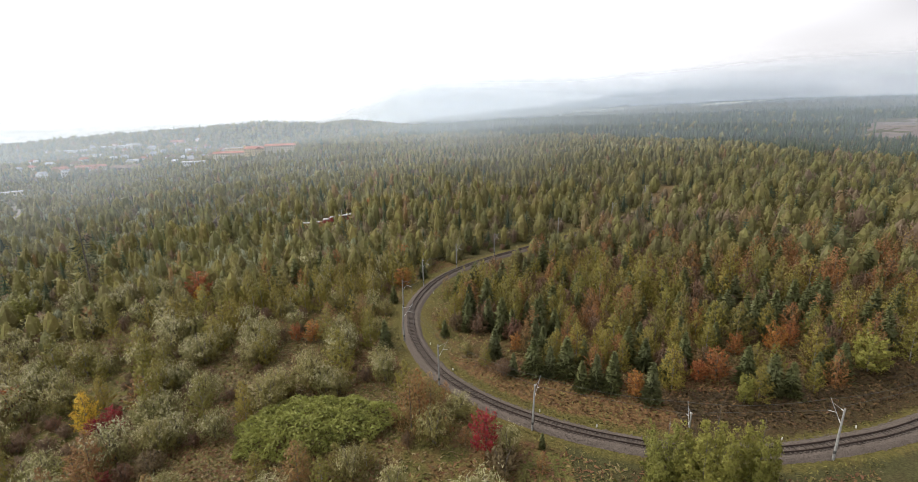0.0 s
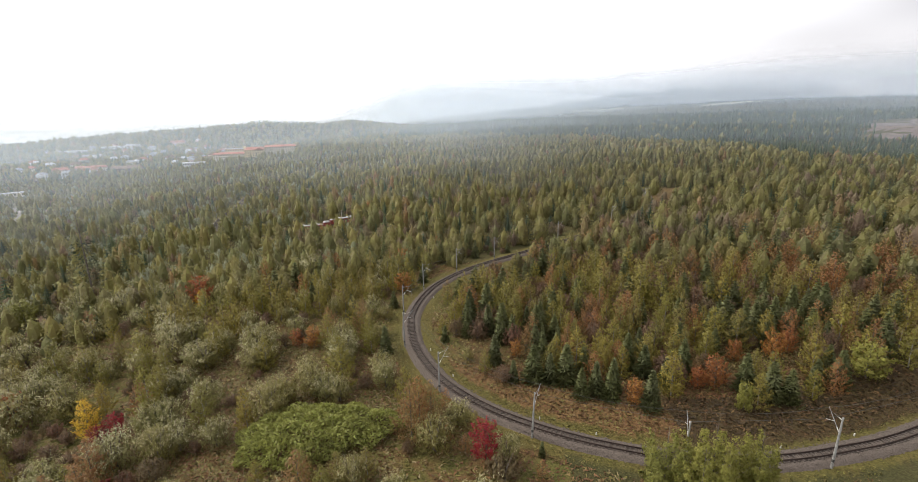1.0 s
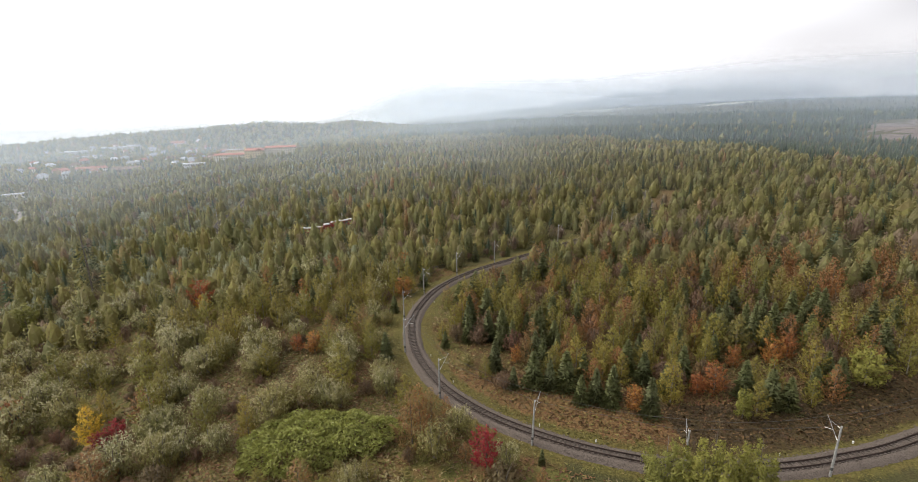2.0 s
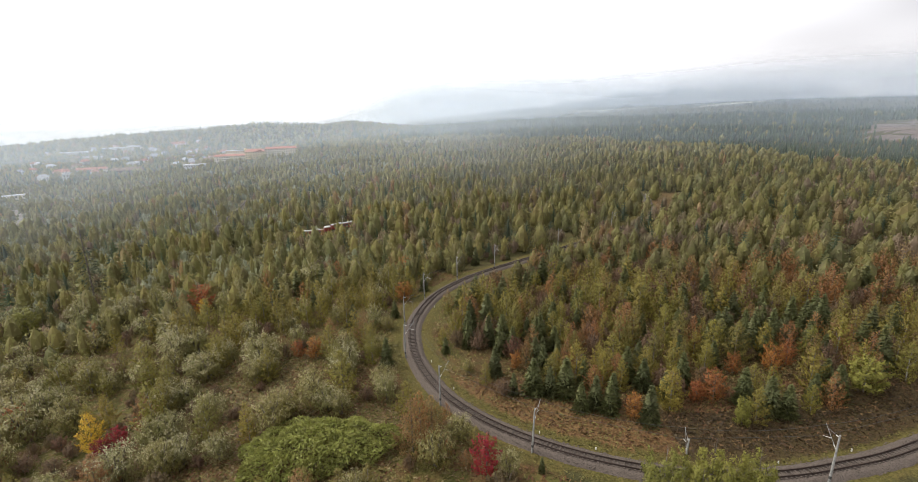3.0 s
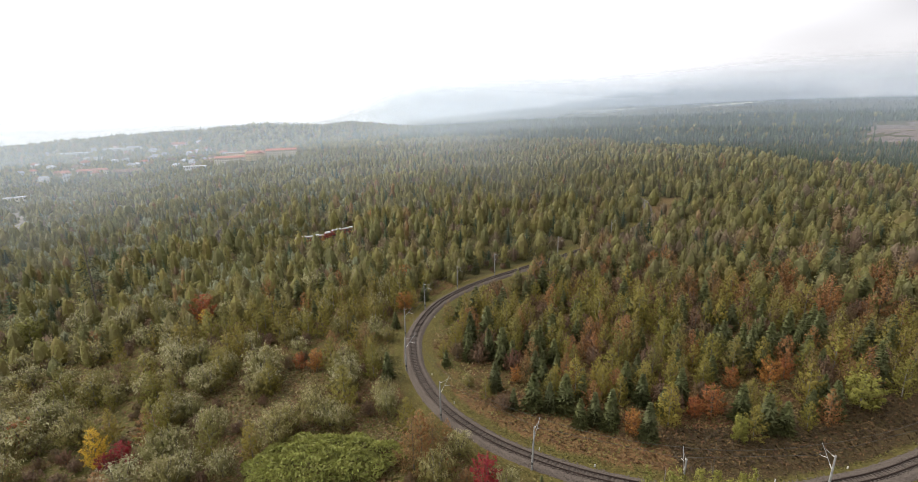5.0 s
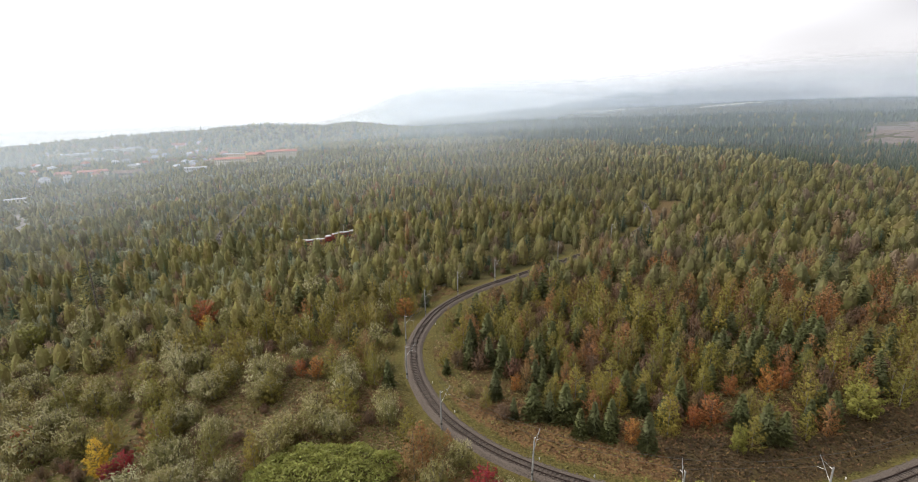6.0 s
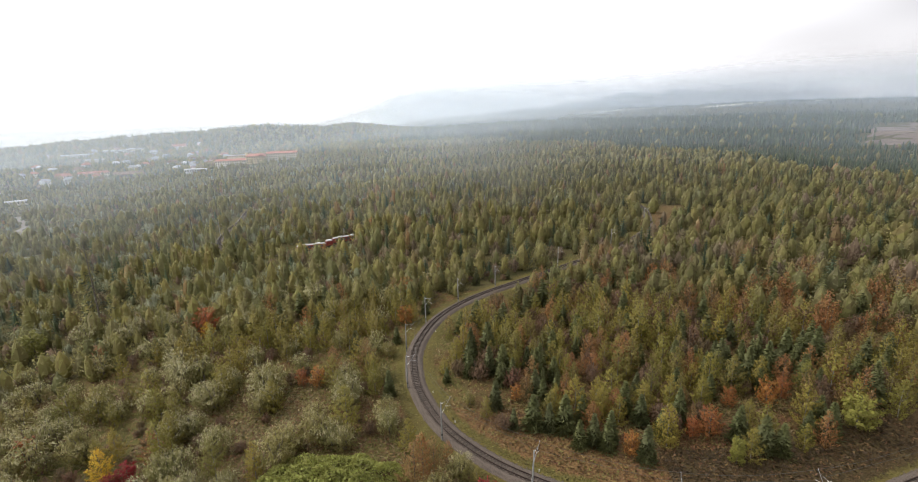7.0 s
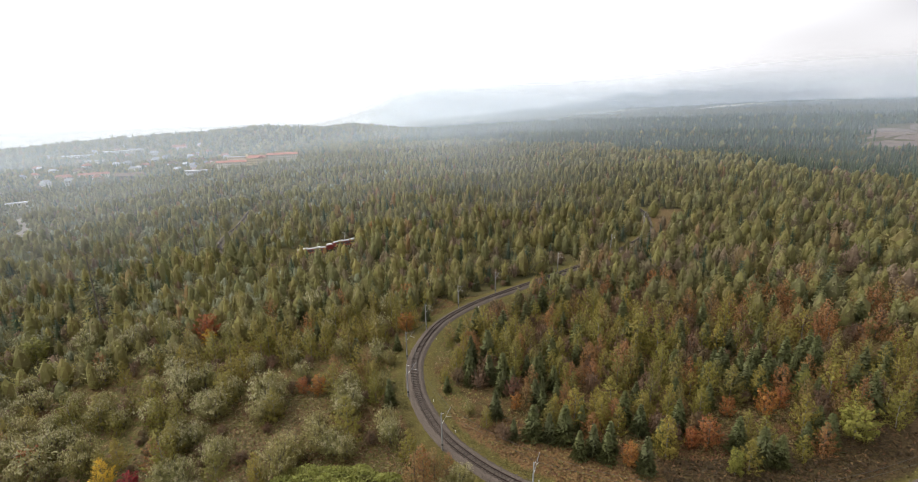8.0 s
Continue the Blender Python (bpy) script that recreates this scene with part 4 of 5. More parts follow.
def woodland_spots():
    """Jittered spots for trees, thinner where the land is open."""
    rng = np.random.default_rng(21)
    xs, ys = [], []
    for r0, r1, cell in ((38, 125, 3.15), (125, 175, 3.9), (175, 300, 5.3), (300, 470, 6.2), (470, 800, 7.0), (800, 1350, 9.5), (1350, 2300, 13.5), (2300, 4100, 34)):
        g = np.arange(-r1 * 0.84, r1 * 0.84, cell)
        h = np.arange(30, r1, cell)
        X, Y = np.meshgrid(g, h)
        X, Y = X.ravel() + rng.uniform(-0.48, 0.48, X.size) * cell, Y.ravel() + rng.uniform(-0.48, 0.48, Y.size) * cell
        r = np.hypot(X, Y)
        k = (r >= r0) & (r < r1) & (np.abs(X) < Y * 1.08 + 14)
        xs.append(X[k])
        ys.append(Y[k])
    x, y = np.concatenate(xs), np.concatenate(ys)
    r = np.hypot(x, y)
    d, lz = near_line(x, y)
    inn = inside_loop(x, y)
    keep = np.where(r < 170, d > np.where(inn, np.where(y > 148, 3.0, 6.0), 4.6), d > 2.6)
    # the grassy bank inside the bend
    keep &= ~((y < 78) & inn & (d < np.where(x < 32, 7.6, 9.5)))
    keep &= rng.random(len(x)) < np.where((d < 9) & (r < 170), 0.45, np.where((x < -14) & (y < 112), 0.64, 0.94))
    for gx, gy, gr in GLADES:
        wob = gr * (1 + 0.25 * np.sin(3 * np.arctan2(y - gy, x - gx) + gx))
        keep &= ~((np.hypot(x - gx, y - gy) < wob) & (rng.random(len(x)) < (0.93 if gy < 120 else 0.84)))
    kx, ky, ka, kb = KNOTWEED
    keep &= ((x - kx) / (ka + 1)) ** 2 + ((y - ky) / (kb + 1)) ** 2 > 1
    keep &= near_hero(x, y) > 2.4
    for _, hx, hy, hh, hw in HEROES + HEROES_B:
        hr = math.hypot(hx, hy)
        along, aside = (x * hx + y * hy) / hr, (x * hy - y * hx) / hr
        keep &= ~((np.abs(aside) < 3.0) & (along > hr - 8.5) & (along < hr))
    # the railway stays in sight past the foot of the bend
    keep &= ~((x > -14) & (x < 70) & (y < 58) & (~inn) & (r < 170) & (rng.random(len(x)) < 0.8))
    keep &= ~((x > 4) & (y < 50)) & ~((x > 38) & (y < 60) & ~inn)
    # no trees close to the train, so that the camera sees it
    keep &= ~((x > -84) & (x < -53) & (y > 200) & (y < 275) & (d < 6.5))
    for px, py, pr in PLOTS:
        keep &= np.hypot(x - px, y - py) > pr
    x, y, d, lz = x[keep], y[keep], d[keep], lz[keep]
    return x, y, height(x, y, (d, lz)), np.hypot(x, y), inn[keep], d


def choose_kind(rng, x, y, r, inn, d):
    """Which tree grows where, as weights by zone, with clumps of the same kind."""
    names = ["birch", "willow", "spruce", "rust", "brown", "orange"]
    n = len(x)
    w = np.zeros((n, 6))
    clump = np.sin(x / 7.3 + 1.7 * np.sin(y / 9.1)) * np.sin(y / 6.7 + 1.3 * np.sin(x / 11.3))
    clump2 = np.sin(x / 13.1 + 2 + np.sin(y / 15)) * np.sin(y / 12.3 + 0.6)
    w[:] = (0.58, 0.02, 0.11, 0.04, 0.26, 0.002)
    south = inn & (y < 98)
    w[south] = (0.36, 0.0, 0.42, 0.10, 0.14, 0.012)
    w[inn & ~south] = (0.50, 0.0, 0.11, 0.16, 0.24, 0.005)
    # extra pale willow on the left lightens these woods in place of haze
    w[(x < -70) & (r > 190) & (r < 900)] = (0.44, 0.34, 0.08, 0.015, 0.12, 0.001)
    right = (x > 70) & (r < 170)
    w[right] = (0.46, 0.0, 0.16, 0.21, 0.17, 0.012)
    left = (x < -12) & (y < 112) & ~inn
    w[left] = (0.27, 0.36, 0.0, 0.05, 0.32, 0.003)
    front = left & ((y < 64) | (x < -50) & (y < 78))
    w[front] = (0.20, 0.24, 0.0, 0.13, 0.44, 0.006)
    leftmid = (x < -8) & (y >= 112) & (r < 190)
    w[leftmid] = (0.50, 0.12, 0.06, 0.035, 0.28, 0.003)
    w[~inn & (x > -14) & (x < 26) & (y < 76)] = (0.20, 0.16, 0.0, 0.28, 0.30, 0.01)
    w[:, 2] *= 1 + 0.9 * clump2
    w[:, 3] *= 1 + 0.8 * clump
    w[:, 1] *= 1 - 0.6 * clump
    w[:, 0] *= 1 + 0.4 * clump2 * clump
    w = np.clip(w, 0, None)
    beyond = x > plateau_edge(y) + 25 * np.sin(y / 37 + np.sin(x / 23))
    w[(x > 40) & (r > 190)] = (0.76, 0, 0.09, 0.03, 0.12, 0)
    w[beyond] = (0.03, 0, 0.95, 0.0, 0.02, 0)
    w[(r > 900) & (x < -150)] = (0.40, 0, 0.42, 0.03, 0.15, 0)
    w /= w.sum(1)[:, None]
    u = rng.random(n)[:, None]
    return np.array(names)[(u > np.cumsum(w, 1)).sum(1).clip(0, 5)]


def build_woods():
    rng = np.random.default_rng(8)
    x, y, z, r, inn, d = woodland_spots()
    kind = choose_kind(rng, x, y, r, inn, d)
    count = {}
    for h in HEROES + HEROES_B + HEROES_C:
        k, hx, hy, hh, ww = h
        base = float(height(np.array([hx]), np.array([hy]))[0])
        plant(k, hx, hy, base, hh / KINDS[k][4], rng.uniform(0, 6.28), int(rng.integers(0, 3)), ww)
        count[KINDS[k][0]] = count.get(KINDS[k][0], 0) + 1
    order = np.argsort(r)
    cap = {"birch": 290, "willow": 290, "spruce": 280, "rust": 290, "brown": 290, "orange": 40}
    used = {}
    rest = {"near": [], "pale": [], "mid": [], "slope": [], "far": [], "back": []}
    low = (x > -86) & (x < -52) & (y > 205) & (y < 245)
    town = (x < -330) & (r > 690) & (r < 1400) | (np.abs(x + 300) < 75) & (y > 640) & (y < 800)
    for i in order:
        k = kind[i]
        s = float(np.clip(rng.normal(1.0, 0.17 if r[i] < 170 else 0.23), 0.55, 1.5))
        if k == "willow" and r[i] < 190:
            s *= 1.36
        if k in ("birch", "rust"):
            s *= 1.10 + 0.12 * min(1.0, max(0.0, (r[i] - 130) / 80))
        if k == "brown" and not inn[i] and r[i] < 112:
            s *= 0.85
        if k == "brown" and inn[i]:
            s *= 1.5
        if inn[i] and y[i] < 104 and k in ("birch", "rust", "spruce"):
            s *= 0.88
        if town[i]:
            s *= 0.88
        if low[i]:
            s *= 0.54
        if d[i] < 9 and r[i] < 170:
            s *= 0.7
        if r[i] > 900:
            s *= 1.25 if r[i] < 1350 else 1.55
        if r[i] > 2300:
            s *= 0.85
        if k == "spruce" and r[i] > 480:
            s *= rng.uniform(0.75, 1.4)
        if used.get(k, 0) < cap[k] and r[i] < 165:
            used[k] = used.get(k, 0) + 1
            plant(k, x[i], y[i], z[i], s, rng.uniform(0, 6.28), int(rng.integers(0, 4)), float(rng.uniform(0.85, 1.2)), fine=bool(r[i] < 108))
        else:
            b = "near" if r[i] < 215 and x[i] > -90 else "pale" if x[i] < -45 - 50 * rng.random() and r[i] < 440 else "mid" if r[i] < 300 else "slope" if r[i] < 440 else "far" if r[i] < 900 else "back"
            rest[b].append((i, s))
    # leaf clusters a tree, their size, and the sides and levels of the inner leafage
    spec = {"near": (330, 0.47, 6, (0.05, 0.25, 0.5, 0.75)), "pale": (190, 0.58, 6, (0.05, 0.35, 0.75)), "mid": (230, 0.53, 6, (0.05, 0.25, 0.5, 0.75)), "slope": (130, 0.63, 5, (0.05, 0.35, 0.75)),
            "far": (16, 1.0, 5, (0.06, 0.40, 0.78)), "back": (0, 1, 4, (0.05, 0.55))}
    name = {"near": "woodland", "pale": "alder_woodland", "mid": "woodland_rise", "slope": "woodland_slope", "far": "far_woodland", "back": "distant_woodland"}
    for b, items in rest.items():
        n, leaf, sides, levels = spec[b]
        vs, cs, ns = [], [], []
        temps = {}
        for k in SIZE:
            temps[k] = []
            for q in range(8):
                rg = np.random.default_rng(100 + q + sum(map(ord, k)))
                H, R, point, core = {"birch": (6.9, 2.85, 3.4, 0.62), "rust": (6.5, 2.6, 3.4, 0.55), "brown": (5.2, 2.5, 3.4, 0.5), "spruce": (7.0, 1.9, 1.1, 0.6), "willow": (4.2, 2.5, 3.0, 0.42)}.get(k, (SIZE[k], 1.8, 2.6, 0.6))
                H, R = H * rg.uniform(0.9, 1.1), R * rg.uniform(0.85, 1.15)
                grown = []
                if n > 0:
                    maker = ovoid_crown if k in ("birch", "rust") else KINDS[k][1]
                    if k == "spruce" and n < 40:
                        grown.append(spruce_crown(rg, 16, leaf * 1.3))
                    else:
                        grown.append(maker(rg, n, leaf, H=H, R=R))
                    core *= 0.95 if n < 40 else 0.72
                else:
                    core = 1.0
                grown.append(rounded(lump(rg, H * (1.0 if n == 0 else 0.93), R * core, sides, levels, point)))
                temps[k].append((np.concatenate([g[0] for g in grown]), np.concatenate([g[1] for g in grown])))
        for i, s in items:
            k = kind[i]
            v, nv = temps[k][int(rng.integers(0, 8))]
            a = rng.uniform(0, 6.28)
            ca, sa = math.cos(a), math.sin(a)
            wd = s * rng.uniform(0.85, 1.2)
            p = np.column_stack([(v[:, 0] * ca - v[:, 1] * sa) * wd + x[i], (v[:, 0] * sa + v[:, 1] * ca) * wd + y[i], v[:, 2] * s + z[i]])
            # brighter towards the left: the hazy light there is put into the leaf colour
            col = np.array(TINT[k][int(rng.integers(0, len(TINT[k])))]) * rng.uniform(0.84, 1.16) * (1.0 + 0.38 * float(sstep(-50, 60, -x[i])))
            vs.append(p)
            ns.append(np.column_stack([nv[:, 0] * ca - nv[:, 1] * sa, nv[:, 0] * sa + nv[:, 1] * ca, nv[:, 2]]))
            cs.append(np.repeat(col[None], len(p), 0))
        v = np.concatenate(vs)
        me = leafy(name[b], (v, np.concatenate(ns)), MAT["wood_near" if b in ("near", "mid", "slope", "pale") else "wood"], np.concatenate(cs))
        ob = new(name[b], me)
        tagged(ob, "dense mixed autumn woodland of birch, aspen and spruce", "woodland", kind="stuff")


build_woods()


# ---- grass, bracken and knotweed ----
def build_grass():
    rng = np.random.default_rng(33)
    n = 130000
    r = np.sqrt(rng.uniform(44 ** 2, 150 ** 2, n))
    a = rng.uniform(-0.8, 0.8, n)
    x, y = r * np.sin(a), r * np.cos(a)
    # the bank inside the bend is thick with bracken
    x[:16000], y[:16000] = rng.uniform(-4, 80, 16000), rng.uniform(60, 84, 16000)
    # and the clearing on the other side is deep in tall grass
    x[16000:50000], y[16000:50000] = rng.uniform(-64, -10, 34000), rng.uniform(46, 98, 34000)
    d, lz = near_line(x, y)
    k = d > 2.7
    x, y, d, lz = x[k], y[k], d[k], lz[k]
    z = height(x, y, (d, lz))
    big = np.sin(x / 8.3 + 1.1 * np.sin(y / 6.1)) * np.sin(y / 7.7 + 0.8 * np.sin(x / 5.3))
    g = np.array([(0.105, 0.094, 0.025), (0.145, 0.120, 0.038), (0.160, 0.105, 0.042), (0.140, 0.068, 0.032), (0.200, 0.155, 0.080), (0.062, 0.042, 0.021), (0.120, 0.070, 0.032)]) * 0.86
    verge = d < 5
    pick = np.where(verge, rng.choice([0, 0, 0, 1, 1], len(x)), np.where(big > 0.1, rng.choice([2, 3, 3, 3, 1], len(x)), rng.choice([0, 1, 1, 2, 4, 3], len(x))))
    pick = np.where((x < -13) & ~verge & (rng.random(len(x)) < 0.6), rng.choice([0, 0, 1, 2, 3, 4], len(x)), pick)
    bank = inside_loop(x, y) & (y < 82) & (d > np.where(x < 32, 4.4, 3.2)) & (d < 14)
    # bank tufts from x 32 on carry the wood's shade in a darker colour
    pick = np.where(bank, np.where(x < 32, rng.choice([2, 2, 3, 6, 6, 1], len(x)), rng.choice([5, 5, 6], len(x))), pick)
    col = g[pick] * rng.uniform(0.7, 1.3, (len(x), 1))
    c = np.column_stack([x, y, z + 0.12])
    up = np.column_stack([np.zeros((len(x), 2)), np.ones(len(x))]) + rng.normal(0, 0.3, (len(x), 3))
    up /= np.linalg.norm(up, axis=1)[:, None]
    v = shingle_leaves(rng, c, up, rng.normal(0, 1, (len(x), 3)), rng.uniform(0.35, 0.85, len(x)) * np.where(d < 5, 0.6, 0.9), 0.5, 0.4)
    ob = new("grass_tufts", leafy("grass_tufts", (v, np.repeat(up, 3, 0)), MAT["grass"], np.repeat(col, 3, 0)))
    tagged(ob, "tufts of olive grass, straw and rusty bracken", "grass", kind="stuff")


build_grass()


def build_knotweed():
    rng = np.random.default_rng(44)
    kx, ky, ka, kb = KNOTWEED
    thing = empty("knotweed_thicket", pose(kx, ky, float(height(np.array([kx]), np.array([ky]))[0])), "dense mound of fresh green broad-leaved knotweed", "thicket")
    n = 11000
    a, q = rng.uniform(0, 6.283, n), np.sqrt(rng.random(n))
    edge = 1 + 0.10 * np.sin(3 * a + 1) + 0.07 * np.sin(7 * a)
    x, y = ka * q * edge * np.cos(a), kb * q * edge * np.sin(a)
    top = 3.5 * np.sqrt(np.clip(1.06 - q ** 2.4, 0, None)) + 0.30 * np.sin(x * 1.3 + np.sin(y * 1.7)) + 0.25 * np.sin(y * 1.9 + x * 0.6)
    z = top * rng.uniform(0.75, 1.05, n) + (height(x + kx, y + ky) - thing.matrix_basis.translation.z)
    ax = np.column_stack([np.cos(a) * q, np.sin(a) * q, np.full(n, 0.25)])
    v = leaf_quads(rng, np.column_stack([x, y, z]), ax, rng.uniform(0.38, 0.72, n), 0.55, 0.6)
    leaves = new("leaves", quad_mesh("leaves", v, as_leaves(v), MAT["knotweed"]))
    leaves.parent = thing
    bm = bmesh.new()
    for i in range(160):
        j = int(rng.integers(0, n))
        tube(bm, [(x[j], y[j], z[j] - top[j] - 0.3), (x[j] + rng.normal(0, 0.1), y[j], z[j])], [0.02, 0.012], 4)
    tagged(part("undergrowth", bm, MAT["bark"], thing), "thin brown stems", kind="stuff")


build_knotweed()


# ---- buildings ----
for key, c1, c2 in (("cream", (0.56, 0.50, 0.39), (0.64, 0.58, 0.46)), ("yellowwall", (0.58, 0.46, 0.26), (0.64, 0.52, 0.31)), ("white", (0.42, 0.42, 0.41), (0.52, 0.52, 0.51)), ("pink", (0.60, 0.42, 0.36), (0.68, 0.50, 0.44)),
                    ("darkwood", (0.08, 0.055, 0.04), (0.14, 0.10, 0.075)), ("redtile", (0.27, 0.115, 0.085), (0.35, 0.155, 0.115)), ("browntile", (0.12, 0.075, 0.055), (0.20, 0.13, 0.10)),
                    ("greyroof", (0.22, 0.23, 0.25), (0.32, 0.33, 0.35)), ("paleroof", (0.40, 0.41, 0.42), (0.52, 0.53, 0.54))):
    MAT[key] = rough_material(key + "_surface", c1, c2, 0.5, 0.85, 0.2, 0, 4.0)
MAT["glass"] = rough_material("dark_window_glass", (0.07, 0.075, 0.08), (0.11, 0.115, 0.12), 2, 0.15, 0.0, spec=0.6)
MAT["trainred"] = rough_material("red_train_paint", (0.15, 0.022, 0.022), (0.20, 0.032, 0.030), 0.8, 0.35, 0.0, fine=6, spec=0.5)
MAT["trainroof"] = rough_material("pale_grey_train_roof", (0.25, 0.255, 0.265), (0.36, 0.365, 0.375), 0.9, 0.6, 0.1, fine=8)
MAT["traindark"] = rough_material("dark_underframe", (0.03, 0.03, 0.03), (0.06, 0.06, 0.06), 2, 0.7, 0.1)
MAT["trainwhite"] = rough_material("white_train_paint", (0.42, 0.42, 0.43), (0.54, 0.54, 0.55), 1, 0.4, 0.0, fine=6)


def gable_roof(bm, L, W, z, h, over=0.6, hip=0.0, thick=0.25):
    l, w = L / 2 + over, W / 2 + over
    ridge = l - hip
    lo = [bm.verts.new(p) for p in ((-l, -w, z), (l, -w, z), (l, w, z), (-l, w, z))]
    up = [bm.verts.new(p) for p in ((-l, -w, z + thick), (l, -w, z + thick), (l, w, z + thick), (-l, w, z + thick))]
    a, b = bm.verts.new((-ridge, 0, z + h)), bm.verts.new((ridge, 0, z + h))
    bm.faces.new(lo[::-1])
    for i in range(4):
        bm.faces.new((lo[i], lo[(i + 1) % 4], up[(i + 1) % 4], up[i]))
    bm.faces.new((up[0], up[1], b, a))
    bm.faces.new((up[2], up[3], a, b))
    bm.faces.new((up[1], up[2], b))
    bm.faces.new((up[3], up[0], a))


WINDOW_MESH = {}


def window_mesh(w, h):
    if (w, h) not in WINDOW_MESH:
        bm = bmesh.new()
        box(bm, (0, 0, 0), (w, 0.10, h))
        me = bpy.data.meshes.new("window")
        bm.to_mesh(me)
        bm.free()
        me.materials.append(MAT["glass"])
        WINDOW_MESH[(w, h)] = me
    return WINDOW_MESH[(w, h)]


def block(house, ox, oy, L, W, H, roof_h, wall, roof, storeys, hip=0.0, base=-6.0, bay=3.2, rise=0.0):
    """Walls, roof, chimney and each window of one block of a building."""
    bm = bmesh.new()
    box(bm, (ox, oy, (H + base) / 2 + rise), (L, W, H - base))
    part("wall", bm, MAT[wall], house)
    bm = bmesh.new()
    gable_roof(bm, L, W, H, roof_h, hip=hip)
    bmesh.ops.translate(bm, verts=bm.verts, vec=(ox, oy, rise))
    part("roof", bm, MAT[roof], house)
    n = max(2, int(L / bay))
    sh = H / storeys
    me = window_mesh(1.5, round(min(1.7, sh * 0.55), 2))
    for s in range(storeys):
        for i in range(n):
            w = new("window", me)
            w.parent = house
            w.matrix_basis = Matrix.Translation((ox - L / 2 + (i + 0.5) * L / n, oy - W / 2 - 0.02, (s + 0.55) * sh + rise))
        for i in range(max(1, int(W / 4))):
            w = new("window", me)
            w.parent = house
            w.matrix_basis = Matrix.Translation((ox + L / 2 + 0.02, oy - W / 2 + (i + 0.5) * W / max(1, int(W / 4)), (s + 0.55) * sh + rise)) @ Matrix.Rotation(math.pi / 2, 4, "Z")


def build_houses():
    for name, x, y, turn, L, W, H, rh, wall, roof, storeys, label in HOUSES + HOUSES_B:
        z = float(height(np.array([float(x)]), np.array([float(y)]))[0])
        house = empty(name, pose(x, y, z + 1.0, 0, 0, turn), label, "building", "buildings of the town")
        block(house, 0, 0, L, W, H, rh, wall, roof, storeys, hip=3.0 if rh > 2 else 0.5)
        if rh > 2:
            bm = bmesh.new()
            box(bm, (L * 0.2, W * 0.12, H + rh * 0.9), (0.8, 0.8, 2.0))
            part("chimney", bm, MAT["browntile"], house)


build_houses()


def build_hotel():
    z = float(height(np.array([-300.0]), np.array([733.0]))[0])
    hotel = empty("sanatorium", pose(*HOTEL_AT, z - 3.0, 0, 0, HOTEL_TURN), "long cream and yellow sanatorium with red tiled roofs", "building")
    block(hotel, -36, -2, 42, 14, 9.5, 2.6, "cream", "redtile", 3, hip=2, rise=-1.5)
    block(hotel, -1, 0, 27, 20, 13.0, 3.6, "yellowwall", "redtile", 4, hip=4)
    block(hotel, 35.5, 1.5, 45, 14, 12.2, 2.8, "cream", "redtile", 4, hip=2, rise=3.5)
    block(hotel, -28, 18, 30, 14, 14.0, 0.6, "cream", "greyroof", 4)
    bm = bmesh.new()
    gable_roof(bm, 11, 10, 0, 3.4, over=0.4)
    bmesh.ops.rotate(bm, verts=bm.verts, cent=(0, 0, 0), matrix=Matrix.Rotation(math.pi / 2, 3, "Z"))
    bmesh.ops.translate(bm, verts=bm.verts, vec=(6, -8, 13.0))
    part("gable", bm, MAT["redtile"], hotel)
    bm = bmesh.new()
    box(bm, (-14.2, 2, 15.5), (3.2, 3.2, 5.0))
    part("stair_tower", bm, MAT["yellowwall"], hotel, "yellow stair tower")


build_hotel()


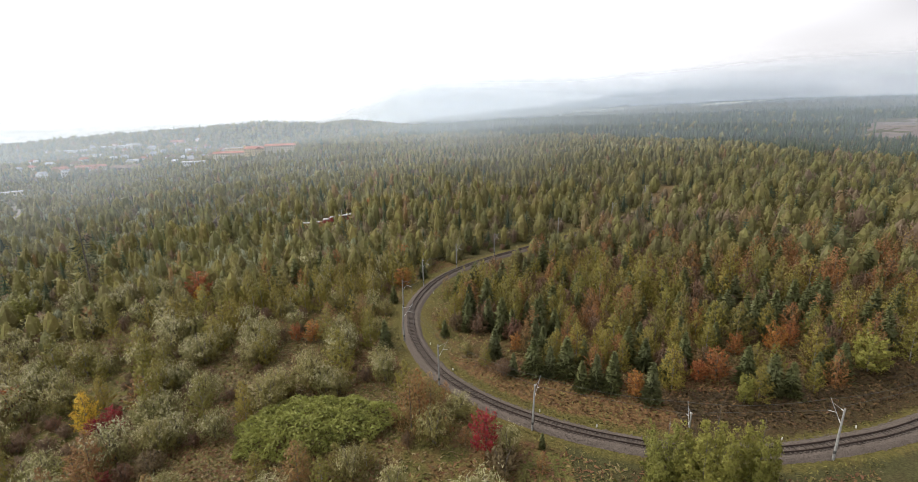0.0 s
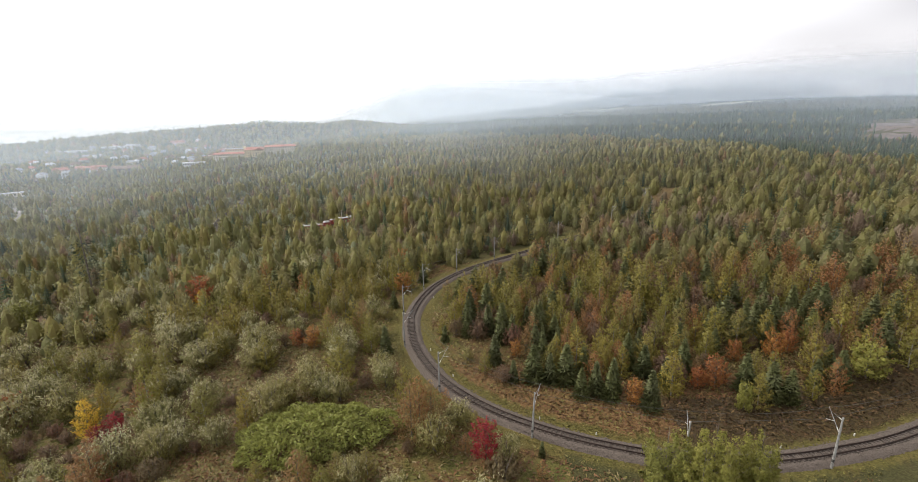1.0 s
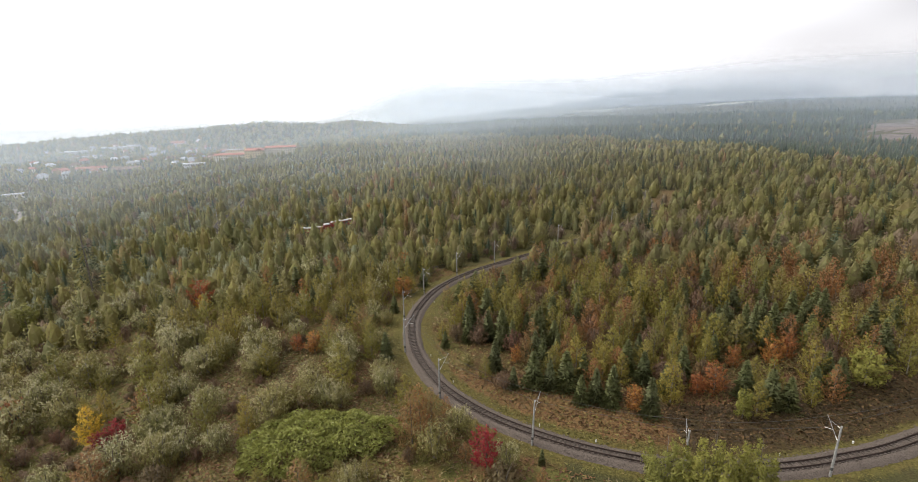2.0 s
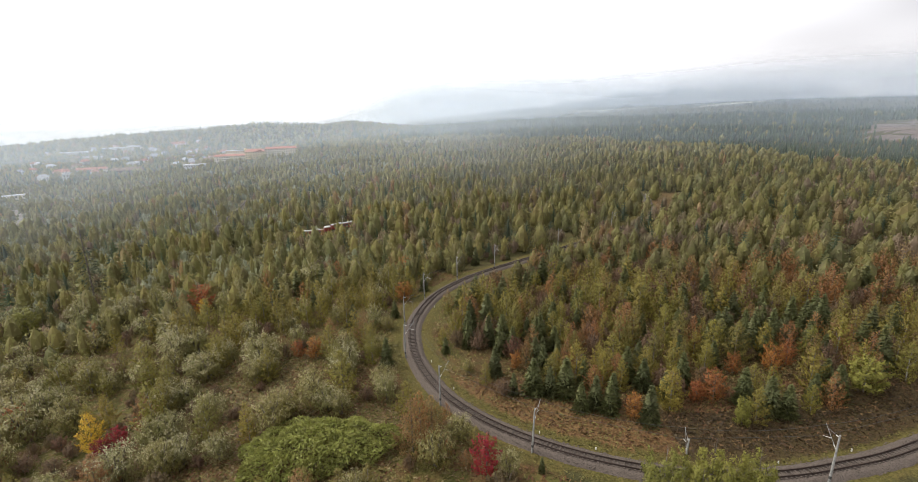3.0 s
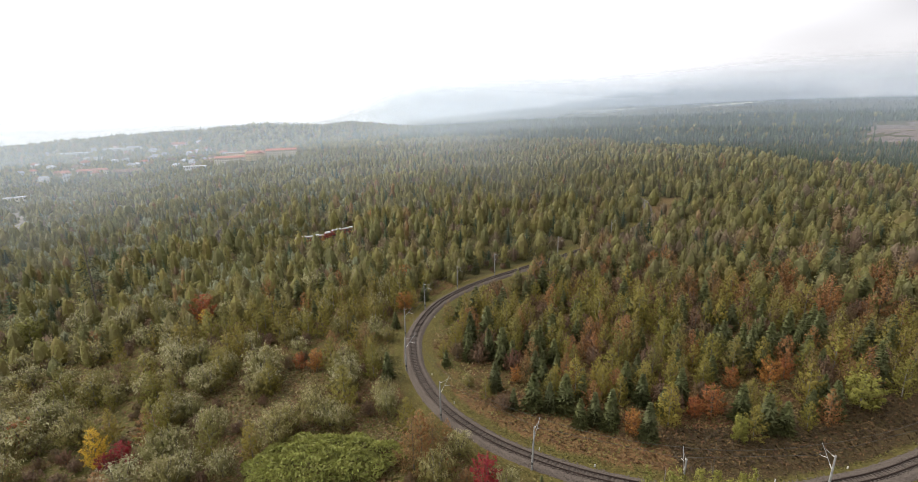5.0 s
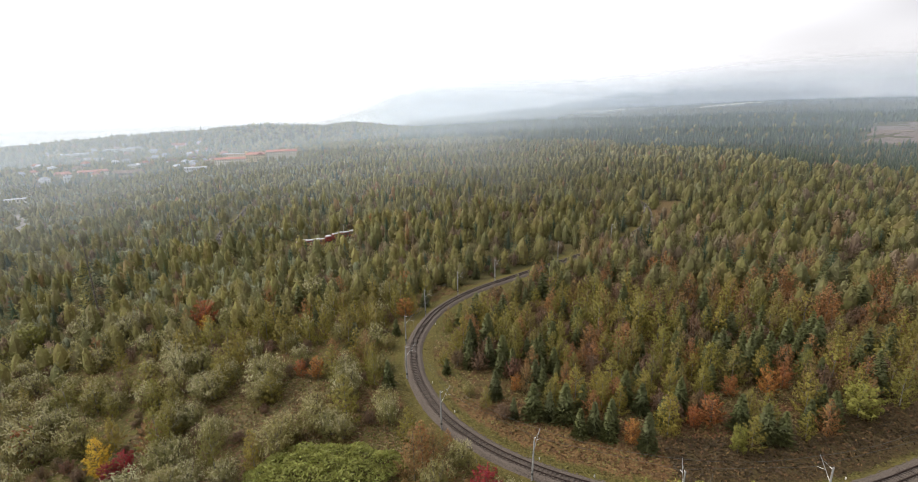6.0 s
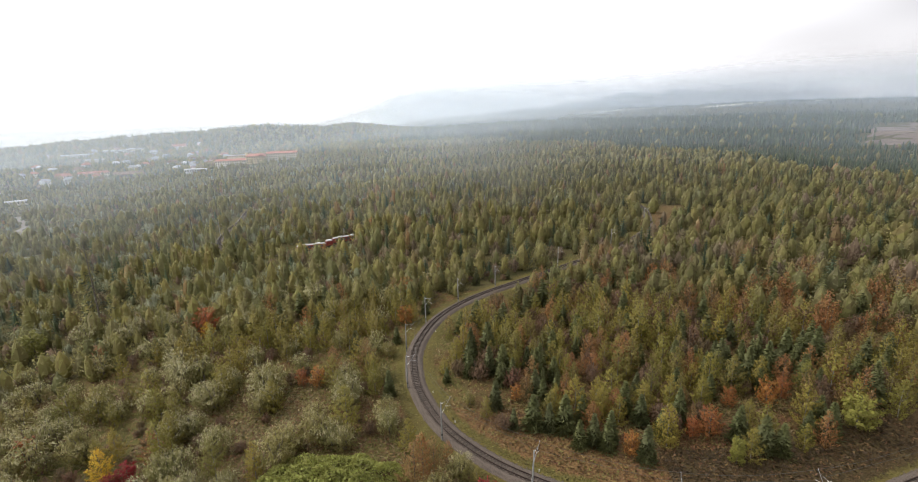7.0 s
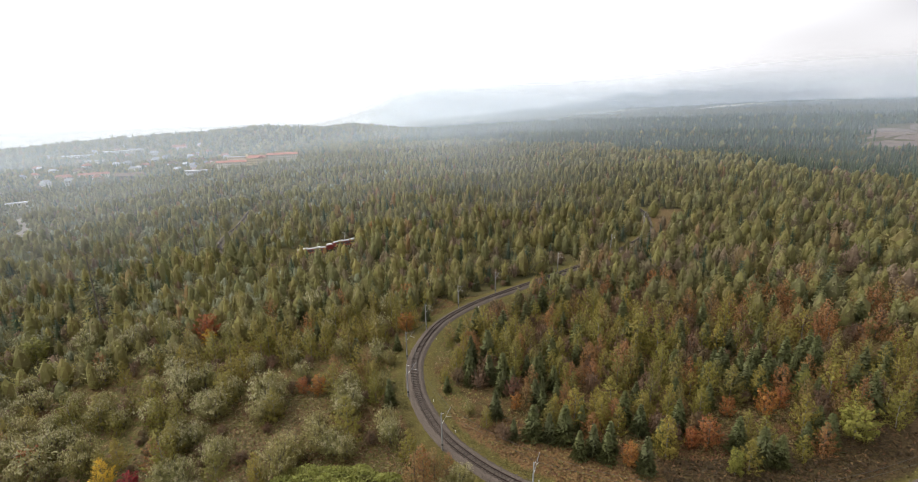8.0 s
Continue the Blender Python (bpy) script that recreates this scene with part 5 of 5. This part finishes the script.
# ---- the train on the far side of the loop ----
def build_train():
    """An articulated railcar: red sides, dark windows, pale roofs with equipment."""
    run = np.arange(len(LINE)) * 0.7
    k0 = int(np.hypot(LINE[:, 0] + 77, LINE[:, 1] - 231).argmin())
    s = run[k0] + 4.0
    for unit in range(1):
        train = None
        for L, powered in ((14.2, False), (3.6, True), (14.2, False)):
            c = s - L / 2
            x, y, z = (float(np.interp(c, run, LINE[:, 0])), float(np.interp(c, run, LINE[:, 1])), float(np.interp(c, run, LINE_Z)))
            a, b = (np.interp(c - L * 0.4, run, LINE[:, 0]), np.interp(c - L * 0.4, run, LINE[:, 1])), (np.interp(c + L * 0.4, run, LINE[:, 0]), np.interp(c + L * 0.4, run, LINE[:, 1]))
            m = Matrix.Translation((x, y, z + 0.1)) @ Matrix.Rotation(math.atan2(b[1] - a[1], b[0] - a[0]), 4, "Z")
            if train is None:
                train = empty("railcar", m.copy(), "red articulated railcar with pale roof seen between treetops", "train")
                inv = m.inverted()
            rel = inv @ m
            bm = bmesh.new()
            box(bm, (0, 0, 1.85), (L - 0.35, 2.45, 2.3))
            bmesh.ops.bevel(bm, geom=[e for e in bm.edges], offset=0.18, segments=2, affect="EDGES")
            body = part("car_body", bm, MAT["trainred"], train)
            body.matrix_basis = rel
            bm = bmesh.new()
            box(bm, (0, 0, 3.12), (L - 0.5, 2.1, 0.32), taper=0.9)
            part("roof", bm, MAT["trainroof"], body, "pale grey roof")
            bm = bmesh.new()
            box(bm, (0, 0, 0.55), (L - 0.8, 2.2, 0.5))
            part("underframe", bm, MAT["traindark"], body)
            for q in range(2 if not powered else 1):
                bm = bmesh.new()
                box(bm, ((-3.2 + 6.0 * q) if not powered else 0, 0, 3.42), (2.6, 1.5, 0.34), taper=0.92)
                part("roof_unit", bm, MAT["trainwhite"], body, "white roof equipment box")
            if not powered:
                for q in range(6):
                    for side in (-1, 1):
                        bm = bmesh.new()
                        box(bm, (-4.9 + 1.95 * q, side * 1.235, 2.2), (1.5, 0.03, 0.95))
                        part("window", bm, MAT["glass"], body)
                bm = bmesh.new()
                box(bm, (4.4 if unit else -4.4, -1.25, 1.75), (1.3, 0.03, 2.0))
                part("door", bm, MAT["trainwhite"], body, "white door leaf")
                for wx in (-4.5, 4.5):
                    bm = bmesh.new()
                    for wy in (-0.7, 0.7):
                        for ox in (-0.9, 0.9):
                            tube(bm, [(wx + ox, wy - 0.06, 0.30), (wx + ox, wy + 0.06, 0.30)], [0.36, 0.36], 10)
                    part("bogie", bm, MAT["traindark"], body)
            s -= L
        s -= 1.2


build_train()


# ---- tall thin spruces left standing over the young wood ----
def build_snag(x, y, H, boughs, label):
    rng = np.random.default_rng(int(H * 7))
    z = float(height(np.array([x]), np.array([y]))[0])
    snag = empty("old_spruce", pose(x, y, z, 0, 0, 30), label, "tree", "old spruces")
    bm = bmesh.new()
    tube(bm, [(0, 0, -0.5), (0.1, 0, H * 0.5), (0, 0.1, H)], [0.32, 0.22, 0.05], 7)
    part("trunk", bm, MAT["bark"], snag)
    bm = bmesh.new()
    for i in range(int(boughs * 0.6)):
        t, a = rng.uniform(0.25, 0.97), rng.uniform(0, 6.28)
        l = (1.15 - t) * 2.4 * rng.uniform(0.5, 1)
        tube(bm, [(0, 0, H * t), (l * math.cos(a), l * math.sin(a), H * t - 0.25 * l)], [0.035, 0.012], 4)
    part("dead_branches", bm, MAT["bark"], snag, "bare dead branches")
    c, ax = [], []
    for i in range(boughs * 6):
        t, a = rng.uniform(0.3, 0.72), rng.uniform(0, 6.28)
        l = (1.2 - t) * 5.2 * math.sqrt(rng.random())
        c.append((l * math.cos(a), l * math.sin(a), H * t - 0.3 * l))
        ax.append((math.cos(a), math.sin(a), -0.3))
    v = leaf_quads(rng, np.array(c), np.array(ax), rng.uniform(0.6, 1.2, len(c)), 0.3, 0.3)
    crown = new("crown", quad_mesh("crown", v, as_leaves(v), MAT["darkneedles"]))
    crown.parent = snag


build_snag(-112.6, 140.0, 31.0, 70, "tall thinning old spruce rising over young trees")
build_snag(-134.0, 236.0, 29.0, 14, "tall bare dead spruce trunk over young trees")
build_snag(-300.0, 420.0, 27.0, 30, "tall thinning old spruce rising over young trees")


# ---- fields and far land ----
def drape(name, cx, cy, rx, ry, turn, mat, label, lift=0.35, n=36, category="field"):
    """An irregular patch of field laid over the land."""
    a = np.linspace(0, 2 * np.pi, n, endpoint=False)
    rings = np.linspace(0.02, 1, 7)
    wob = 1 + 0.16 * np.sin(2 * a + cx) + 0.10 * np.sin(5 * a + cy)
    px = np.outer(rings, rx * wob * np.cos(a))
    py = np.outer(rings, ry * wob * np.sin(a))
    c, s = math.cos(radians(turn)), math.sin(radians(turn))
    X, Y = (px * c - py * s + cx).ravel(), (px * s + py * c + cy).ravel()
    Z = height(X, Y) + lift
    Z[-n:] -= lift + 0.3
    i, j = np.meshgrid(np.arange(len(rings) - 1), np.arange(n), indexing="ij")
    q = np.stack([i * n + j, (i + 1) * n + j, (i + 1) * n + (j + 1) % n, i * n + (j + 1) % n], -1).reshape(-1, 4)
    ob = new(name, quad_mesh(name, np.column_stack([X, Y, Z]), q, mat, smooth=True))
    tagged(ob, label, category, kind="structure")


MAT["fallow"] = rough_material("brown_fallow", (0.085, 0.060, 0.048), (0.130, 0.095, 0.074), 0.03, 0.95, 0.2, 0, 0.6)
MAT["stubble"] = rough_material("pale_stubble", (0.42, 0.39, 0.28), (0.55, 0.51, 0.38), 0.01, 0.95, 0.1, 0, 0.3)
MAT["gravel"] = rough_material("pale_gravel_road", (0.12, 0.11, 0.10), (0.17, 0.155, 0.14), 0.4, 0.95, 0.4, 0, 3.0)
FIELDS = [(900, 950, 330, 105, 46), (1620, 2850, 420, 60, 25), (2350, 3000, 500, 50, 30), (950, 3100, 260, 50, 10), (-150, 2900, 420, 45, -8), (2700, 3350, 500, 45, 35)]
for q, f in enumerate(FIELDS):
    drape("field", *f, MAT["fallow"] if q == 0 else MAT["stubble"], "brown fallow field at the wood's edge" if q == 0 else "pale stubble field on the far slope", lift=1.0 if q else 0.4)


def build_road():
    """A pale gravel road that shows through a gap in the trees."""
    p = glide(ROAD, 4.0)
    nn = normals_of(p)
    v = []
    for k in range(len(p)):
        for s in (-2.2, 0, 2.2):
            q = p[k] + nn[k] * s
            v.append((*q, float(height(np.array([q[0]]), np.array([q[1]]))[0]) + 0.3))
    i, j = np.meshgrid(np.arange(len(p) - 1), np.arange(2), indexing="ij")
    quads = np.stack([i * 3 + j, i * 3 + j + 1, i * 3 + j + 4, i * 3 + j + 3], -1).reshape(-1, 4)
    ob = new("road", quad_mesh("road", v, quads, MAT["gravel"]))
    tagged(ob, "pale gravel road between trees", "road", kind="structure")


build_road()


def build_mountains():
    """A low mountain range beyond the plain."""
    # slopes coloured pale blue-grey, so the haze before them is painted in
    m = rough_material("hazed_mountain_slopes", (0.52, 0.54, 0.57), (0.57, 0.59, 0.62), 0.004, 1.0, 0.0, 0, 0.02)
    a = np.radians(np.linspace(-2, 60, 160))
    g = np.degrees(a)
    top = sstep(-2, 9, g) * (50 + 150 * np.exp(-((g - 29) / 13) ** 2) + 40 * np.exp(-((g - 15) / 7) ** 2) + 9 * np.sin(a * 23) + 6 * np.sin(a * 41 + 1) + 4 * np.sin(a * 97))
    rows = []
    for t, r in ((0, 4250), (0.45, 4400), (0.8, 4550), (1.0, 4650), (0.6, 4780)):
        rows.append(np.column_stack([r * np.sin(a), r * np.cos(a), 10 + top * t * (1 + 0.1 * np.sin(a * 63 + r))]))
    v = np.concatenate(rows)
    n = len(a)
    i, j = np.meshgrid(np.arange(4), np.arange(n - 1), indexing="ij")
    q = np.stack([i * n + j, i * n + j + 1, (i + 1) * n + j + 1, (i + 1) * n + j], -1).reshape(-1, 4)
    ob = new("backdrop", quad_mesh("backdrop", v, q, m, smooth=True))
    tagged(ob, "mountain range painted faint blue-grey for haze beyond the plain", "mountains", kind="structure")


build_mountains()


# ---- haze, painted on see-through sheets round the camera ----
def build_haze_sheets():
    m, n, l, out = material("haze_sheet")
    at = n.new("ShaderNodeAttribute")
    at.attribute_name = "tint"
    dif, tra, clear = n.new("ShaderNodeBsdfDiffuse"), n.new("ShaderNodeBsdfTranslucent"), n.new("ShaderNodeBsdfTransparent")
    l.new(at.outputs["Color"], dif.inputs["Color"])
    l.new(at.outputs["Color"], tra.inputs["Color"])
    body, mix = n.new("ShaderNodeMixShader"), n.new("ShaderNodeMixShader")
    body.inputs["Fac"].default_value = 0.5
    l.new(dif.outputs[0], body.inputs[1])
    l.new(tra.outputs[0], body.inputs[2])
    l.new(at.outputs["Alpha"], mix.inputs["Fac"])
    l.new(clear.outputs[0], mix.inputs[1])
    l.new(body.outputs[0], mix.inputs[2])
    l.new(mix.outputs[0], out.inputs["Surface"])
    a = np.radians(np.linspace(-66, 66, 160))
    # sheets circle the camera; their colour and opacity imitate haze by distance
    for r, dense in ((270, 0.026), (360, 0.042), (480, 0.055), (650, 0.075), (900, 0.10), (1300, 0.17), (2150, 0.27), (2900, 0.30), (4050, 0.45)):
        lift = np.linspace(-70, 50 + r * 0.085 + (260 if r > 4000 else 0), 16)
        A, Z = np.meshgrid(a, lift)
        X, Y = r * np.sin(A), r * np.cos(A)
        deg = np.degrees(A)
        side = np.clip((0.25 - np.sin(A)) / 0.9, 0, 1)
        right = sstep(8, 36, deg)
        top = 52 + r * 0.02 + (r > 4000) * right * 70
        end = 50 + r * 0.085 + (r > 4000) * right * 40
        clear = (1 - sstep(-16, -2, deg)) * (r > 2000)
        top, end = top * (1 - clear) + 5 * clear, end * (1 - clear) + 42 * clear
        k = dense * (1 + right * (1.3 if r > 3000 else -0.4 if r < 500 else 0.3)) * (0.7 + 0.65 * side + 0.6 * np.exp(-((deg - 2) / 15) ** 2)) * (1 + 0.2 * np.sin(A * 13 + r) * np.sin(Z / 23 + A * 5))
        # behind the town's ridge the sheets turn nearly opaque, as thick haze would
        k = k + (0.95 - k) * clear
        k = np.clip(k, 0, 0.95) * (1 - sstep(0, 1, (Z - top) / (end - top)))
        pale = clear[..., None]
        # haze tone put into the colour: white on the left, bluer on the right
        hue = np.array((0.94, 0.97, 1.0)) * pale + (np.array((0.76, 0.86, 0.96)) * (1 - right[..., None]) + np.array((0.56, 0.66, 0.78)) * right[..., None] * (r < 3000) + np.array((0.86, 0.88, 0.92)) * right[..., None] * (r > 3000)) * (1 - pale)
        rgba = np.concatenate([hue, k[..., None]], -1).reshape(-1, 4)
        nn = len(a)
        i, j = np.meshgrid(np.arange(15), np.arange(nn - 1), indexing="ij")
        q = np.stack([i * nn + j, i * nn + j + 1, (i + 1) * nn + j + 1, (i + 1) * nn + j], -1).reshape(-1, 4)
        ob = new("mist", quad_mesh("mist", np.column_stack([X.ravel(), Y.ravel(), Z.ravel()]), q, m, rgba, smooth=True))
        tagged(ob, "see-through curved sheet painted pale to stand in for haze", "mist", kind="structure")


build_haze_sheets()
